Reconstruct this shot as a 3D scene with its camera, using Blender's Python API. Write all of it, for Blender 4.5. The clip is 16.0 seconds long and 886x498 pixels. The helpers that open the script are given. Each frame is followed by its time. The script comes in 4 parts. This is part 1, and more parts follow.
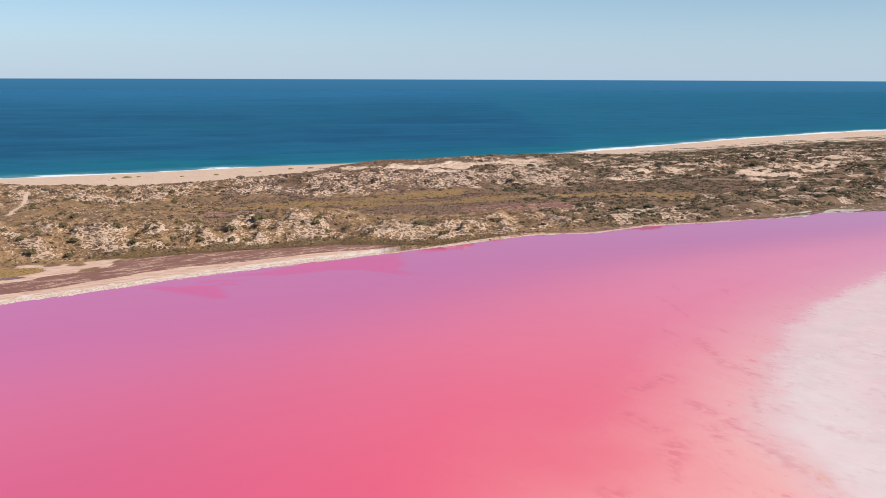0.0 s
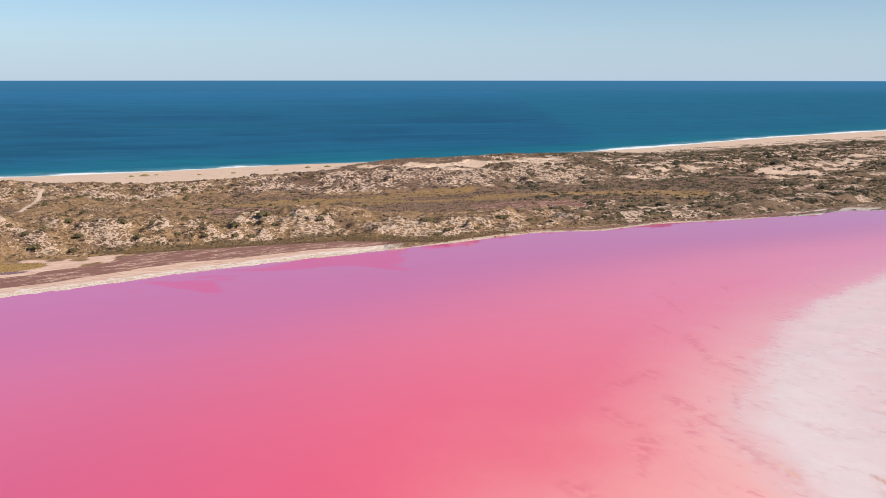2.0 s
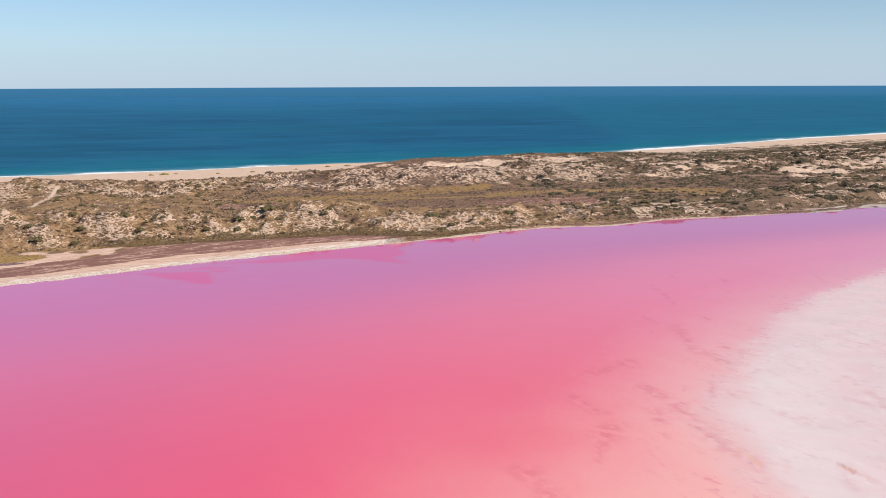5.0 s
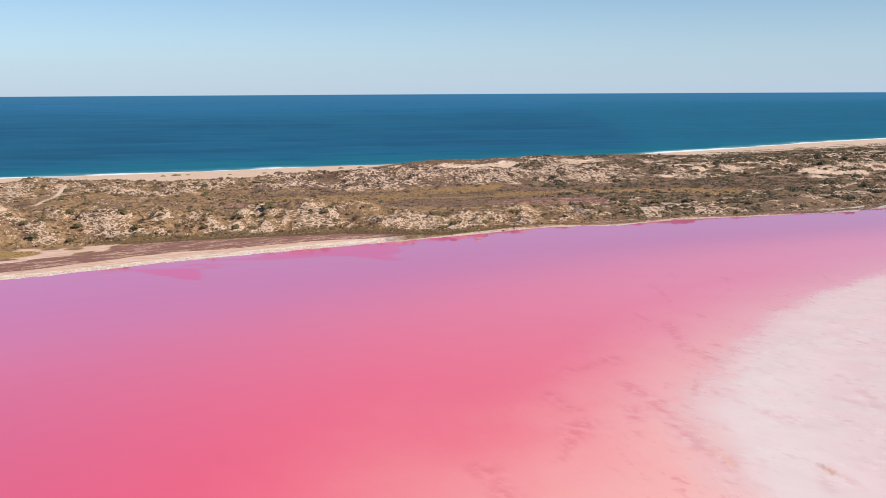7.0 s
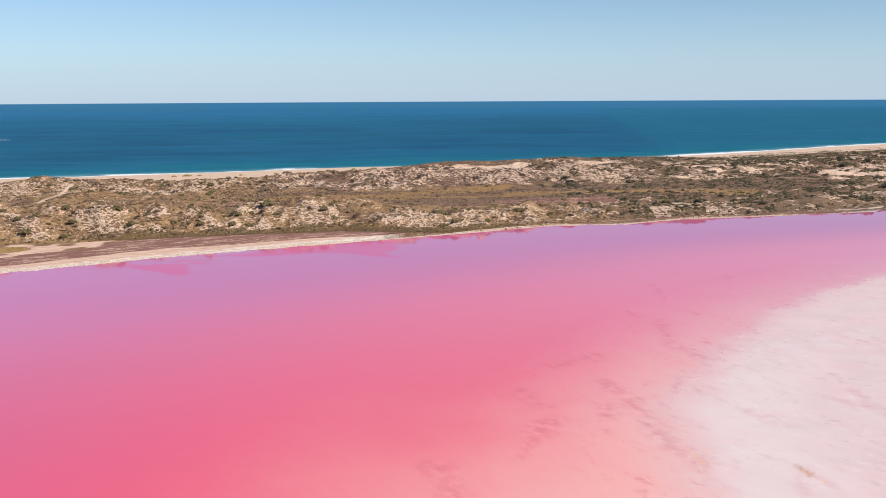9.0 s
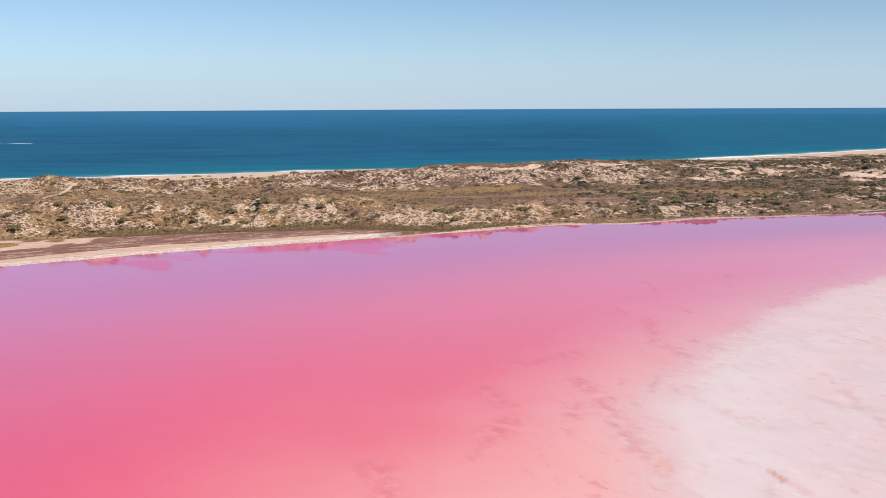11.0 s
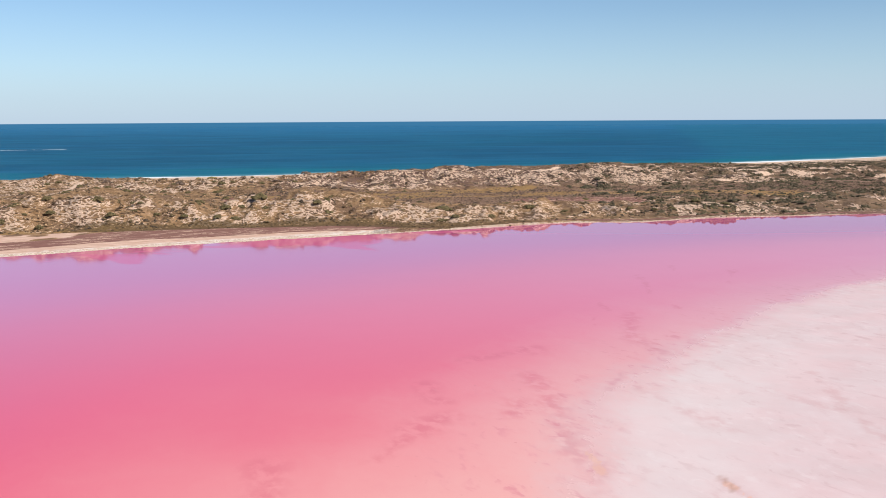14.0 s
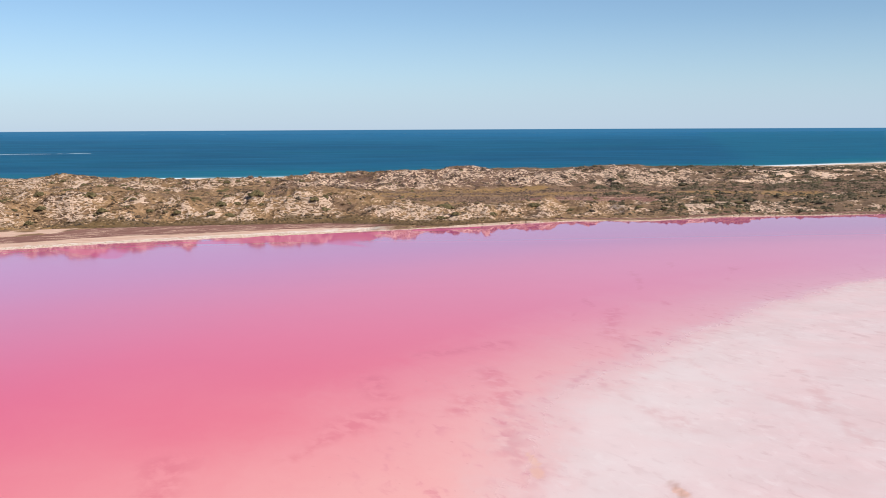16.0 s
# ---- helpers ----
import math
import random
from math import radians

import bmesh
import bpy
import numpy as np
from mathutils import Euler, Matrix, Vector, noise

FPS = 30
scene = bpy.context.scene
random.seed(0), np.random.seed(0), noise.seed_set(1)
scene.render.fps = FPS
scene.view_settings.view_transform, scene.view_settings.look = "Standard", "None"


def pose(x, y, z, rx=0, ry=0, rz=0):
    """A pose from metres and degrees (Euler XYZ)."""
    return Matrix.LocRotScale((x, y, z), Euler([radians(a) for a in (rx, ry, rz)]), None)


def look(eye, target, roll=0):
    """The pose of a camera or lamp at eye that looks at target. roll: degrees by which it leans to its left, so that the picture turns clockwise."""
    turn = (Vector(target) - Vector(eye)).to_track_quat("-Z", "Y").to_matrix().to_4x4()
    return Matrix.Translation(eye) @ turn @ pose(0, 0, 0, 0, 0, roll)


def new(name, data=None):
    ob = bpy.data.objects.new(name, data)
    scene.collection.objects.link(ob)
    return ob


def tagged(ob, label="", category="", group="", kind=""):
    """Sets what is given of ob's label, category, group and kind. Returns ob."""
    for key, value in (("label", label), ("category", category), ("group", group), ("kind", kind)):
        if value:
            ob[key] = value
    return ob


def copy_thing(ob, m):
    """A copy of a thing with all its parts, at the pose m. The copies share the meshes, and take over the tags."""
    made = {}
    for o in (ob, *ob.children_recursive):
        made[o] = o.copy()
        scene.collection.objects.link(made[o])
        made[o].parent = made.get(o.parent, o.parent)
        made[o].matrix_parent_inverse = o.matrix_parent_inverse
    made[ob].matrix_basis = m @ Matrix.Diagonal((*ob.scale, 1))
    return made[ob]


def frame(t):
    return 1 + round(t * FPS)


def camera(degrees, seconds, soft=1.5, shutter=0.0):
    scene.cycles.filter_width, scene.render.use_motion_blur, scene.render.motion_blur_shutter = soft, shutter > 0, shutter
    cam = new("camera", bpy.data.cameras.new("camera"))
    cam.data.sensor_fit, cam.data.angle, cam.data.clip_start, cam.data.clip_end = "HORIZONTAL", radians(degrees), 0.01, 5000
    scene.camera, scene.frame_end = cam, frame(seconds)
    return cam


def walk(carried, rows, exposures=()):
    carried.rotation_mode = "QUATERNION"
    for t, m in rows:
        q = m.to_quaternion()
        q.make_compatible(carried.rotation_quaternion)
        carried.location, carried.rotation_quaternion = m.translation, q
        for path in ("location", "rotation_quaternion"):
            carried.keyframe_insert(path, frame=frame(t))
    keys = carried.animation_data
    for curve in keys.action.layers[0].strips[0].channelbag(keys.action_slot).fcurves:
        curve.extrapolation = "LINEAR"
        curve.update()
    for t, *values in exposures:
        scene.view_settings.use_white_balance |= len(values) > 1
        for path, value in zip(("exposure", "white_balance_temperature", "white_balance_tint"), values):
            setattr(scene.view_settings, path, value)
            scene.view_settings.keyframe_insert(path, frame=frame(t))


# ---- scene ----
# A pink salt lake behind coastal dunes, seen from a drone. +y looks over the dunes to the sea.

cam = camera(47.65, 16.0, soft=0.7)


def flight(x, y, z, tilt, turn, lean):
    return pose(x, y, z, tilt, 0, turn) @ pose(0, 0, 0, 0, 0, lean)


walk(cam, [
    (0, flight(0.00, 0.00, 75.00, 80.181, 0.000, 0.195)),
    (1, flight(6.90, 0.83, 74.06, 80.201, 1.007, 0.112)),
    (2, flight(13.22, 1.48, 72.87, 80.238, 1.929, 0.028)),
    (3, flight(18.63, 1.99, 71.24, 80.308, 2.715, -0.059)),
    (4, flight(23.80, 3.25, 69.26, 80.424, 3.461, -0.142)),
    (5, flight(29.43, 6.07, 67.03, 80.590, 4.269, -0.215)),
    (6, flight(35.36, 10.09, 64.64, 80.789, 5.123, -0.271)),
    (7, flight(41.23, 14.67, 62.13, 80.996, 5.983, -0.305)),
    (8, flight(46.90, 19.61, 59.54, 81.201, 6.830, -0.315)),
    (9, flight(52.49, 25.14, 56.90, 81.410, 7.674, -0.306)),
    (10, flight(58.05, 31.39, 54.23, 81.627, 8.520, -0.286)),
    (11, flight(63.46, 38.11, 51.54, 81.850, 9.365, -0.271)),
    (12, flight(68.58, 44.99, 48.85, 82.072, 10.200, -0.280)),
    (13, flight(73.41, 51.89, 46.17, 82.294, 11.032, -0.308)),
    (14, flight(78.12, 58.95, 43.50, 82.518, 11.884, -0.325)),
    (15, flight(82.86, 66.22, 40.85, 82.746, 12.769, -0.311)),
    (16, flight(87.64, 73.63, 38.21, 82.978, 13.674, -0.277)),
], exposures=[(0, 0.12), (8, 0.15), (16, 0.17)])

# ---- light ----
SUN_FROM = Vector((0.76, -0.40, 0.66)).normalized()
sun = new("sun", bpy.data.lights.new("sun", "SUN"))
sun.data.energy, sun.data.angle, sun.data.color = 5.0, radians(0.53), (1.0, 0.93, 0.83)
sun.matrix_world = look(SUN_FROM * 100, (0, 0, 0))

world = bpy.data.worlds.new("world")
scene.world = world
world.use_nodes = True
wt = world.node_tree
wt.nodes.clear()
sky = wt.nodes.new("ShaderNodeTexSky")
sky.sky_type, sky.sun_disc = "NISHITA", False
sky.sun_elevation = math.asin(SUN_FROM.z)
sky.sun_rotation = math.atan2(SUN_FROM.x, SUN_FROM.y)
sky.altitude, sky.air_density, sky.dust_density, sky.ozone_density = 50, 0.75, 0.05, 3.0
back = wt.nodes.new("ShaderNodeBackground")
back.inputs["Strength"].default_value = 0.094
way = wt.nodes.new("ShaderNodeTexCoord")
split = wt.nodes.new("ShaderNodeSeparateXYZ")
wt.links.new(way.outputs["Generated"], split.inputs[0])
# open sea beyond the edge of the sea sheet: a plain deep blue below the horizon
deep = wt.nodes.new("ShaderNodeBackground")
far = wt.nodes.new("ShaderNodeMapRange")
for key, value in (("From Min", -0.0035), ("From Max", -0.018), ("To Min", 0.0), ("To Max", 1.0)):
    far.inputs[key].default_value = value
# distance haze painted into the far water: paler just below the horizon
far_sea = wt.nodes.new("ShaderNodeMix")
far_sea.data_type = "RGBA"
far_sea.inputs[6].default_value = (0.045, 0.180, 0.345, 1)
far_sea.inputs[7].default_value = (0.036, 0.145, 0.270, 1)
wt.links.new(split.outputs["Z"], far.inputs["Value"])
wt.links.new(far.outputs[0], far_sea.inputs["Factor"])
wt.links.new(far_sea.outputs[2], deep.inputs["Color"])
below = wt.nodes.new("ShaderNodeMapRange")
for key, value in (("From Min", -0.0037), ("From Max", -0.0043), ("To Min", 0.0), ("To Max", 1.0)):
    below.inputs[key].default_value = value
wt.links.new(split.outputs["Z"], below.inputs["Value"])
# sea haze: pale blue-grey air that thins out upwards
haze = wt.nodes.new("ShaderNodeValToRGB")
stops = haze.color_ramp.elements
stops[0].position, stops[0].color = 0.0, (0.85, 0.85, 0.85, 1)
stops[1].position, stops[1].color = 0.2, (0, 0, 0, 1)
for at, v in ((0.02, 0.72), (0.05, 0.40), (0.10, 0.12)):
    stop = stops.new(at)
    stop.color = (v, v, v, 1)
air = wt.nodes.new("ShaderNodeMix")
air.data_type = "RGBA"
air.inputs[7].default_value = (4.54, 5.76, 7.36, 1)
cooled = wt.nodes.new("ShaderNodeMix")
cooled.data_type, cooled.blend_type = "RGBA", "MULTIPLY"
cooled.inputs["Factor"].default_value = 1.0
cooled.inputs[7].default_value = (0.91, 1.0, 1.03, 1)
wt.links.new(split.outputs["Z"], haze.inputs[0])
wt.links.new(sky.outputs[0], cooled.inputs[6])
wt.links.new(haze.outputs[0], air.inputs["Factor"])
wt.links.new(cooled.outputs[2], air.inputs[6])
wt.links.new(air.outputs[2], back.inputs["Color"])
blend = wt.nodes.new("ShaderNodeMixShader")
wout = wt.nodes.new("ShaderNodeOutputWorld")
wt.links.new(below.outputs[0], blend.inputs[0])
wt.links.new(back.outputs[0], blend.inputs[1])
wt.links.new(deep.outputs[0], blend.inputs[2])
wt.links.new(blend.outputs[0], wout.inputs[0])


# ---- noise and shape helpers ----
def lattice(ix, iy, seed):
    h = (ix.astype(np.int64) * 374761393 + iy.astype(np.int64) * 668265263 + seed * 1442695041) & 0xFFFFFFFF
    h = ((h ^ (h >> 13)) * 1274126177) & 0xFFFFFFFF
    return ((h ^ (h >> 16)) & 0xFFFF) / 65535.0


def value_noise(x, y, seed=0):
    ix, iy = np.floor(x), np.floor(y)
    fx, fy = x - ix, y - iy
    fx, fy = fx * fx * (3 - 2 * fx), fy * fy * (3 - 2 * fy)
    a, b = lattice(ix, iy, seed), lattice(ix + 1, iy, seed)
    c, d = lattice(ix, iy + 1, seed), lattice(ix + 1, iy + 1, seed)
    return a + (b - a) * fx + (c - a) * fy + (a - b - c + d) * fx * fy


def fbm(x, y, size, seed=0, octaves=4):
    """Noise from 0 to 1 with lumps of about that many metres."""
    out, amp, total = 0, 1.0, 0.0
    for k in range(octaves):
        c, s = math.cos(0.6 * k + seed), math.sin(0.6 * k + seed)
        out = out + amp * value_noise((c * x - s * y) / size + 17 * k, (s * x + c * y) / size - 9 * k, seed + k)
        total += amp
        amp, size = amp * 0.5, size * 0.48
    return out / total


def step(v, a, b):
    t = np.clip((v - a) / (b - a), 0, 1)
    return t * t * (3 - 2 * t)


def curve_of(*pairs):
    xs, ys = [p[0] for p in pairs], [p[1] for p in pairs]
    return lambda x: np.interp(x, xs, ys)


# ---- plan: lines across the strip, y by x ----
lake_line = curve_of((-900, -400), (-420, 60), (-145, 322), (-100, 364), (-43, 408), (-6, 435), (31, 465), (45, 474),
                     (73, 480), (105, 504), (137, 516), (187, 536), (215, 556), (250, 562), (400, 650), (900, 930), (3000, 1900))
foot_line = curve_of((-900, -250), (-420, 290), (-175, 383), (-137, 401), (-94, 423), (-46, 441), (-21, 442), (-6, 442),
                     (17, 457), (45, 481), (106, 508), (138, 523), (175, 545), (215, 570), (270, 606), (500, 730), (900, 960), (3000, 1930))
crest_line = curve_of((-900, 300), (-400, 515), (-250, 578), (-100, 648), (0, 684), (60, 712), (150, 760), (300, 860), (600, 1050), (3000, 2200))
beach_line = curve_of((-900, 360), (-320, 606), (-250, 630), (-180, 650), (-150, 680), (-110, 726), (-60, 840), (0, 880), (72, 925),
                      (194, 945), (260, 997), (340, 1066), (417, 1117), (510, 1165), (900, 1440), (3000, 2350))
sea_line = curve_of((-900, 420), (-600, 565), (-321, 725), (-251, 761), (-176, 810), (-134, 838), (72, 950), (120, 991),
                    (186, 1048), (262, 1122), (352, 1217), (450, 1303), (556, 1389), (630, 1437), (1200, 1830), (3000, 2600))
# the seaward edge of the crust rim, and the upper edge of the mud
rim_line = curve_of((-900, -370), (-420, 82), (-175, 312), (-153, 334), (-139, 348), (-126, 365), (-106, 382), (-88, 395), (-68, 411), (-45, 424), (-26, 434), (-6, 445), (31, 472), (900, 940))
mud_line = curve_of((-900, -330), (-420, 110), (-175, 343), (-160, 354), (-153, 359), (-148, 366), (-139, 374), (-132, 382), (-128, 402), (-60, 460), (900, 1200))
near_height = curve_of((-420, 8.5), (-170, 8.5), (-125, 7.5), (-100, 5.5), (-75, 7.5), (-50, 5.5), (-20, 4.3), (0, 3.2), (60, 1.9), (130, 2.0), (400, 3.5))
swale_height = curve_of((-420, 6), (-200, 5.5), (-130, 4.2), (-60, 3), (0, 2.8), (100, 3.2), (200, 4), (600, 5))
crest_height = curve_of((-420, 10), (-300, 9.1), (-250, 8.7), (-200, 6.6), (-150, 6.6), (-120, 8.0), (-75, 10.2), (0, 10), (60, 9), (110, 7), (200, 6), (600, 6.5))
fore_height = curve_of((-160, 0), (-110, 0.3), (-70, 0.7), (-40, 1.6), (20, 2.4), (60, 1.3), (110, 1.0), (200, 0.3))


def beside(x, y, line):
    """Distance from a broken line of points."""
    out = 1e9
    for (ax, ay), (bx, by) in zip(line, line[1:]):
        t = np.clip(((x - ax) * (bx - ax) + (y - ay) * (by - ay)) / ((bx - ax) ** 2 + (by - ay) ** 2), 0, 1)
        out = np.minimum(out, np.hypot(x - ax - t * (bx - ax), y - ay - t * (by - ay)))
    return out


def flats(x, y):
    """0 to 1: open red flats and straw grass between the ridges."""
    d, c = y - foot_line(x), y - crest_line(x)
    return step(d, 62, 90) * (1 - step(c, -75, -52)) * step(x, -150, -90) * (1 - step(x, 190, 240))


def off_track(x, y):
    """Distance from the sandy footpath over the dunes."""
    ax, ay, bx, by = -216.0, 497.0, -237.0, 572.0
    t = np.clip(((x - ax) * (bx - ax) + (y - ay) * (by - ay)) / ((bx - ax) ** 2 + (by - ay) ** 2), 0, 1)
    return np.hypot(x - ax - t * (bx - ax) + 1.0 * np.sin(y / 11), y - ay - t * (by - ay))


def track(x, y):
    return 1 - step(off_track(x, y), 0.7, 1.6)


def drifts(x, y):
    """0 to 1: faces of the two ridges where the sand lies open in clusters."""
    d, c = y - foot_line(x), y - crest_line(x)
    face = np.maximum(step(d, 1, 6) * (1 - step(d, 26, 48)), step(c, -60, -48) * (1 - step(c, 0, 22)))
    return face * (0.12 + 0.88 * step(fbm(x, y * 0.6, 24, 101, 3), 0.38, 0.54)) * (1 - 0.5 * step(x, 60, 130))


def hillocks(x, y):
    """0 to 1: sharp-crested mounds of blown sand on the two ridges."""
    u, v = 0.86 * x + 0.5 * y, 0.86 * y - 0.5 * x
    return np.clip(1 - 3.6 * np.abs(fbm(u, v * 0.7, 15, 107, 2) - 0.5), 0, 1)


def land(x, y):
    """Height of the ground."""
    yl, yf, yc, yb, ys = (line(x) for line in (lake_line, foot_line, crest_line, beach_line, sea_line))
    yl = yl + 5 * (fbm(x, y * 0.4, 9, 25, 4) - 0.5)
    ys = ys + 10 * (fbm(x, y * 0.3, 40, 27, 3) - 0.5)
    lump = fbm(x, y, 26, 3) - 0.5
    fine = fbm(x, y, 9, 11) - 0.5
    yf = yf + 6 * (fbm(x, y * 0 + 5, 22, 21, 3) - 0.5) * step(yf - yl, 4, 14)
    # shore flat, then the plateau between the ridges
    z = 0.9 * step(y, yl, np.maximum(yf, yl + 3)) + (swale_height(x) - 0.9) * step(y, yf, yf + 45)
    # ridge over the lake
    d = y - yf
    near = step(d, 0, 20) * (1 - step(d, 38, 85))
    z = z + (near_height(x) - 0.75 * swale_height(x) * step(d, 0, 45)) * near * np.clip(1 + 1.5 * lump, 0.2, 2)
    # two bald hills in that ridge
    z = z + 3.4 * np.exp(-((x + 68) / 17) ** 2 - ((y - 486) / 24) ** 2) + 2.2 * np.exp(-((x + 92) / 12) ** 2 - ((y - 470) / 24) ** 2)
    # main dune ridge
    c = y - (yc + 22 * lump)
    back = step(c, -58, -4) * (1 - step(c, 6, 60))
    z = z + (crest_height(x) - swale_height(x)) * back * (1 + 0.55 * lump)
    mounds = np.maximum(step(d, 1, 12) * (1 - step(d, 34, 60)), (0.12 + 0.36 * step(x, -190, -150)) * step(c, -60, -44) * (1 - step(c, -14, 8)))
    z = z + 4.2 * mounds * (1 - step(x, 30, 110)) * (hillocks(x, y) - 0.5) * (1 - np.exp(-(off_track(x, y) / 26) ** 2))
    # hollow and outer dune, then the beach
    f = y - (ys - 62 + 14 * lump)
    z = z + fore_height(x) * step(f, -42, -4) * (1 - step(f, 2, 34))
    inland = step(yb - y, 0, 26)
    lumpy = step(y, yf - 1, yf + 14) * inland
    tussock = np.abs(fbm(x, y, 7.5, 15, 3) - 0.5) * 2
    rough = (1 - 0.75 * flats(x, y)) * (1 - 0.85 * np.exp(-(off_track(x, y) / 9) ** 2))
    rough = rough * (1 - 0.5 * step(x, 10, 60) * (1 - step(d, 18, 55)))
    z = z + lumpy * rough * (4.4 * lump + 2.6 * fine + (2.4 + 2.2 * drifts(x, y)) * (0.32 - tussock))
    # in the east the dunes sink gently towards the beach
    z = z * (1 - 0.5 * step(x, 70, 130) * (1 - step(yb - y, 10, 130)))
    beach = np.clip((ys - y) / np.maximum(ys - yb, 10), -0.6, 1.4) * 3.4
    sea_side = 1 - step(yb - y, -6, 34)
    z = z * (1 - sea_side) + (beach + fore_height(x) * step(f, -42, -4) * (1 - step(f, 2, 34))) * sea_side
    # under the two waters
    z = z + np.minimum(0, (y - yl) * 0.06) * step(yl - y, 0, 1)
    # a low spit of salt in the eastern shallows
    u, v = (x - 190) * 0.85 + (y - 540) * 0.53, (y - 540) * 0.85 - (x - 190) * 0.53
    z = np.maximum(z, 0.7 * np.exp(-(u / 17) ** 2 - (v / 3.2 + 0.2 * np.sin(u / 4)) ** 2) - 0.35)
    return np.where(y > ys, np.maximum(-9, (ys - y) * 0.045), np.maximum(z, -1.6))


def sheet(name, xs, rows, height, attributes=None):
    """A ground sheet of columns xs and rows rows(x) -> list of y, as one mesh."""
    X, Y = np.meshgrid(xs, np.arange(rows.shape[0]), indexing="xy")
    Y = rows
    Z = height(X, Y)
    n, m = X.shape
    verts = np.stack([X, Y, Z], -1).reshape(-1, 3)
    i = (np.arange(n - 1)[:, None] * m + np.arange(m - 1)[None, :]).reshape(-1)
    quads = np.stack([i, i + 1, i + m + 1, i + m], 1)
    return mesh_of(name, verts, quads, {k: f(X, Y).reshape(-1) for k, f in (attributes or {}).items()})


def mesh_of(name, verts, faces, attributes=None, smooth=True):
    me = bpy.data.meshes.new(name)
    k = faces.shape[1]
    me.vertices.add(len(verts))
    me.vertices.foreach_set("co", np.asarray(verts, np.float32).reshape(-1))
    me.loops.add(faces.size)
    me.loops.foreach_set("vertex_index", faces.astype(np.int32).reshape(-1))
    me.polygons.add(len(faces))
    me.polygons.foreach_set("loop_start", np.arange(0, faces.size, k, dtype=np.int32))
    me.polygons.foreach_set("use_smooth", np.full(len(faces), smooth))
    for key, values in (attributes or {}).items():
        a = me.attributes.new(key, "FLOAT", "POINT")
        a.data.foreach_set("value", np.asarray(values, np.float32))
    me.update(calc_edges=True)
    me.validate()
    return me


# ---- materials ----
class Nodes:
    def __init__(self, name, rough=0.9, spec=0.3):
        self.mat = bpy.data.materials.new(name)
        self.mat.use_nodes = True
        self.t = self.mat.node_tree
        self.bsdf = self.t.nodes["Principled BSDF"]
        self.bsdf.inputs["Roughness"].default_value = rough
        self.bsdf.inputs["Specular IOR Level"].default_value = spec

    def put(self, socket, value):
        if hasattr(value, "node"):
            self.t.links.new(value, socket)
        elif isinstance(value, (tuple, list)) and socket.type == "RGBA" and len(value) == 3:
            socket.default_value = (*value, 1)
        else:
            socket.default_value = value

    def attr(self, name):
        n = self.t.nodes.new("ShaderNodeAttribute")
        n.attribute_name = name
        return n.outputs["Fac"]

    def where(self, scale=(1, 1, 1), turn=0.0):
        g = self.t.nodes.new("ShaderNodeNewGeometry")
        m = self.t.nodes.new("ShaderNodeMapping")
        m.vector_type = "TEXTURE"
        m.inputs["Scale"].default_value = scale
        m.inputs["Rotation"].default_value = (0, 0, turn)
        self.t.links.new(g.outputs["Position"], m.inputs["Vector"])
        return m.outputs[0]

    def noise(self, size, detail=4, rough=0.55, vector=None, distortion=0.0):
        n = self.t.nodes.new("ShaderNodeTexNoise")
        n.inputs["Scale"].default_value = 1.0 / size
        n.inputs["Detail"].default_value = detail
        n.inputs["Roughness"].default_value = rough
        n.inputs["Distortion"].default_value = distortion
        self.t.links.new(vector if vector else self.where(), n.inputs["Vector"])
        return n.outputs["Fac"]

    def math(self, op, a, b=0.0, c=0.0):
        n = self.t.nodes.new("ShaderNodeMath")
        n.operation = op
        for k, v in enumerate((a, b, c)):
            self.put(n.inputs[k], v)
        return n.outputs[0]

    def band(self, v, a, b):
        n = self.t.nodes.new("ShaderNodeMapRange")
        n.interpolation_type = "SMOOTHSTEP"
        for key, val in (("Value", v), ("From Min", a), ("From Max", b)):
            self.put(n.inputs[key], val)
        return n.outputs[0]

    def mix(self, f, a, b):
        n = self.t.nodes.new("ShaderNodeMix")
        n.data_type = "RGBA"
        self.put(n.inputs["Factor"], f)
        self.put(n.inputs[6], a)
        self.put(n.inputs[7], b)
        return n.outputs[2]

    def island(self):
        return self.t.nodes.new("ShaderNodeNewGeometry").outputs["Random Per Island"]

    def ramp(self, f, *stops):
        n = self.t.nodes.new("ShaderNodeValToRGB")
        e = n.color_ramp.elements
        while len(e) < len(stops):
            e.new(0.5)
        for k, (p, col) in enumerate(stops):
            e[k].position, e[k].color = p, (*col, 1)
        self.put(n.inputs[0], f)
        return n.outputs[0]

    def bump(self, height, strength=0.5, distance=0.2):
        n = self.t.nodes.new("ShaderNodeBump")
        n.inputs["Strength"].default_value = strength
        n.inputs["Distance"].default_value = distance
        self.put(n.inputs["Height"], height)
        self.t.links.new(n.outputs[0], self.bsdf.inputs["Normal"])

    def done(self, color):
        self.put(self.bsdf.inputs["Base Color"], color)
        return self.mat


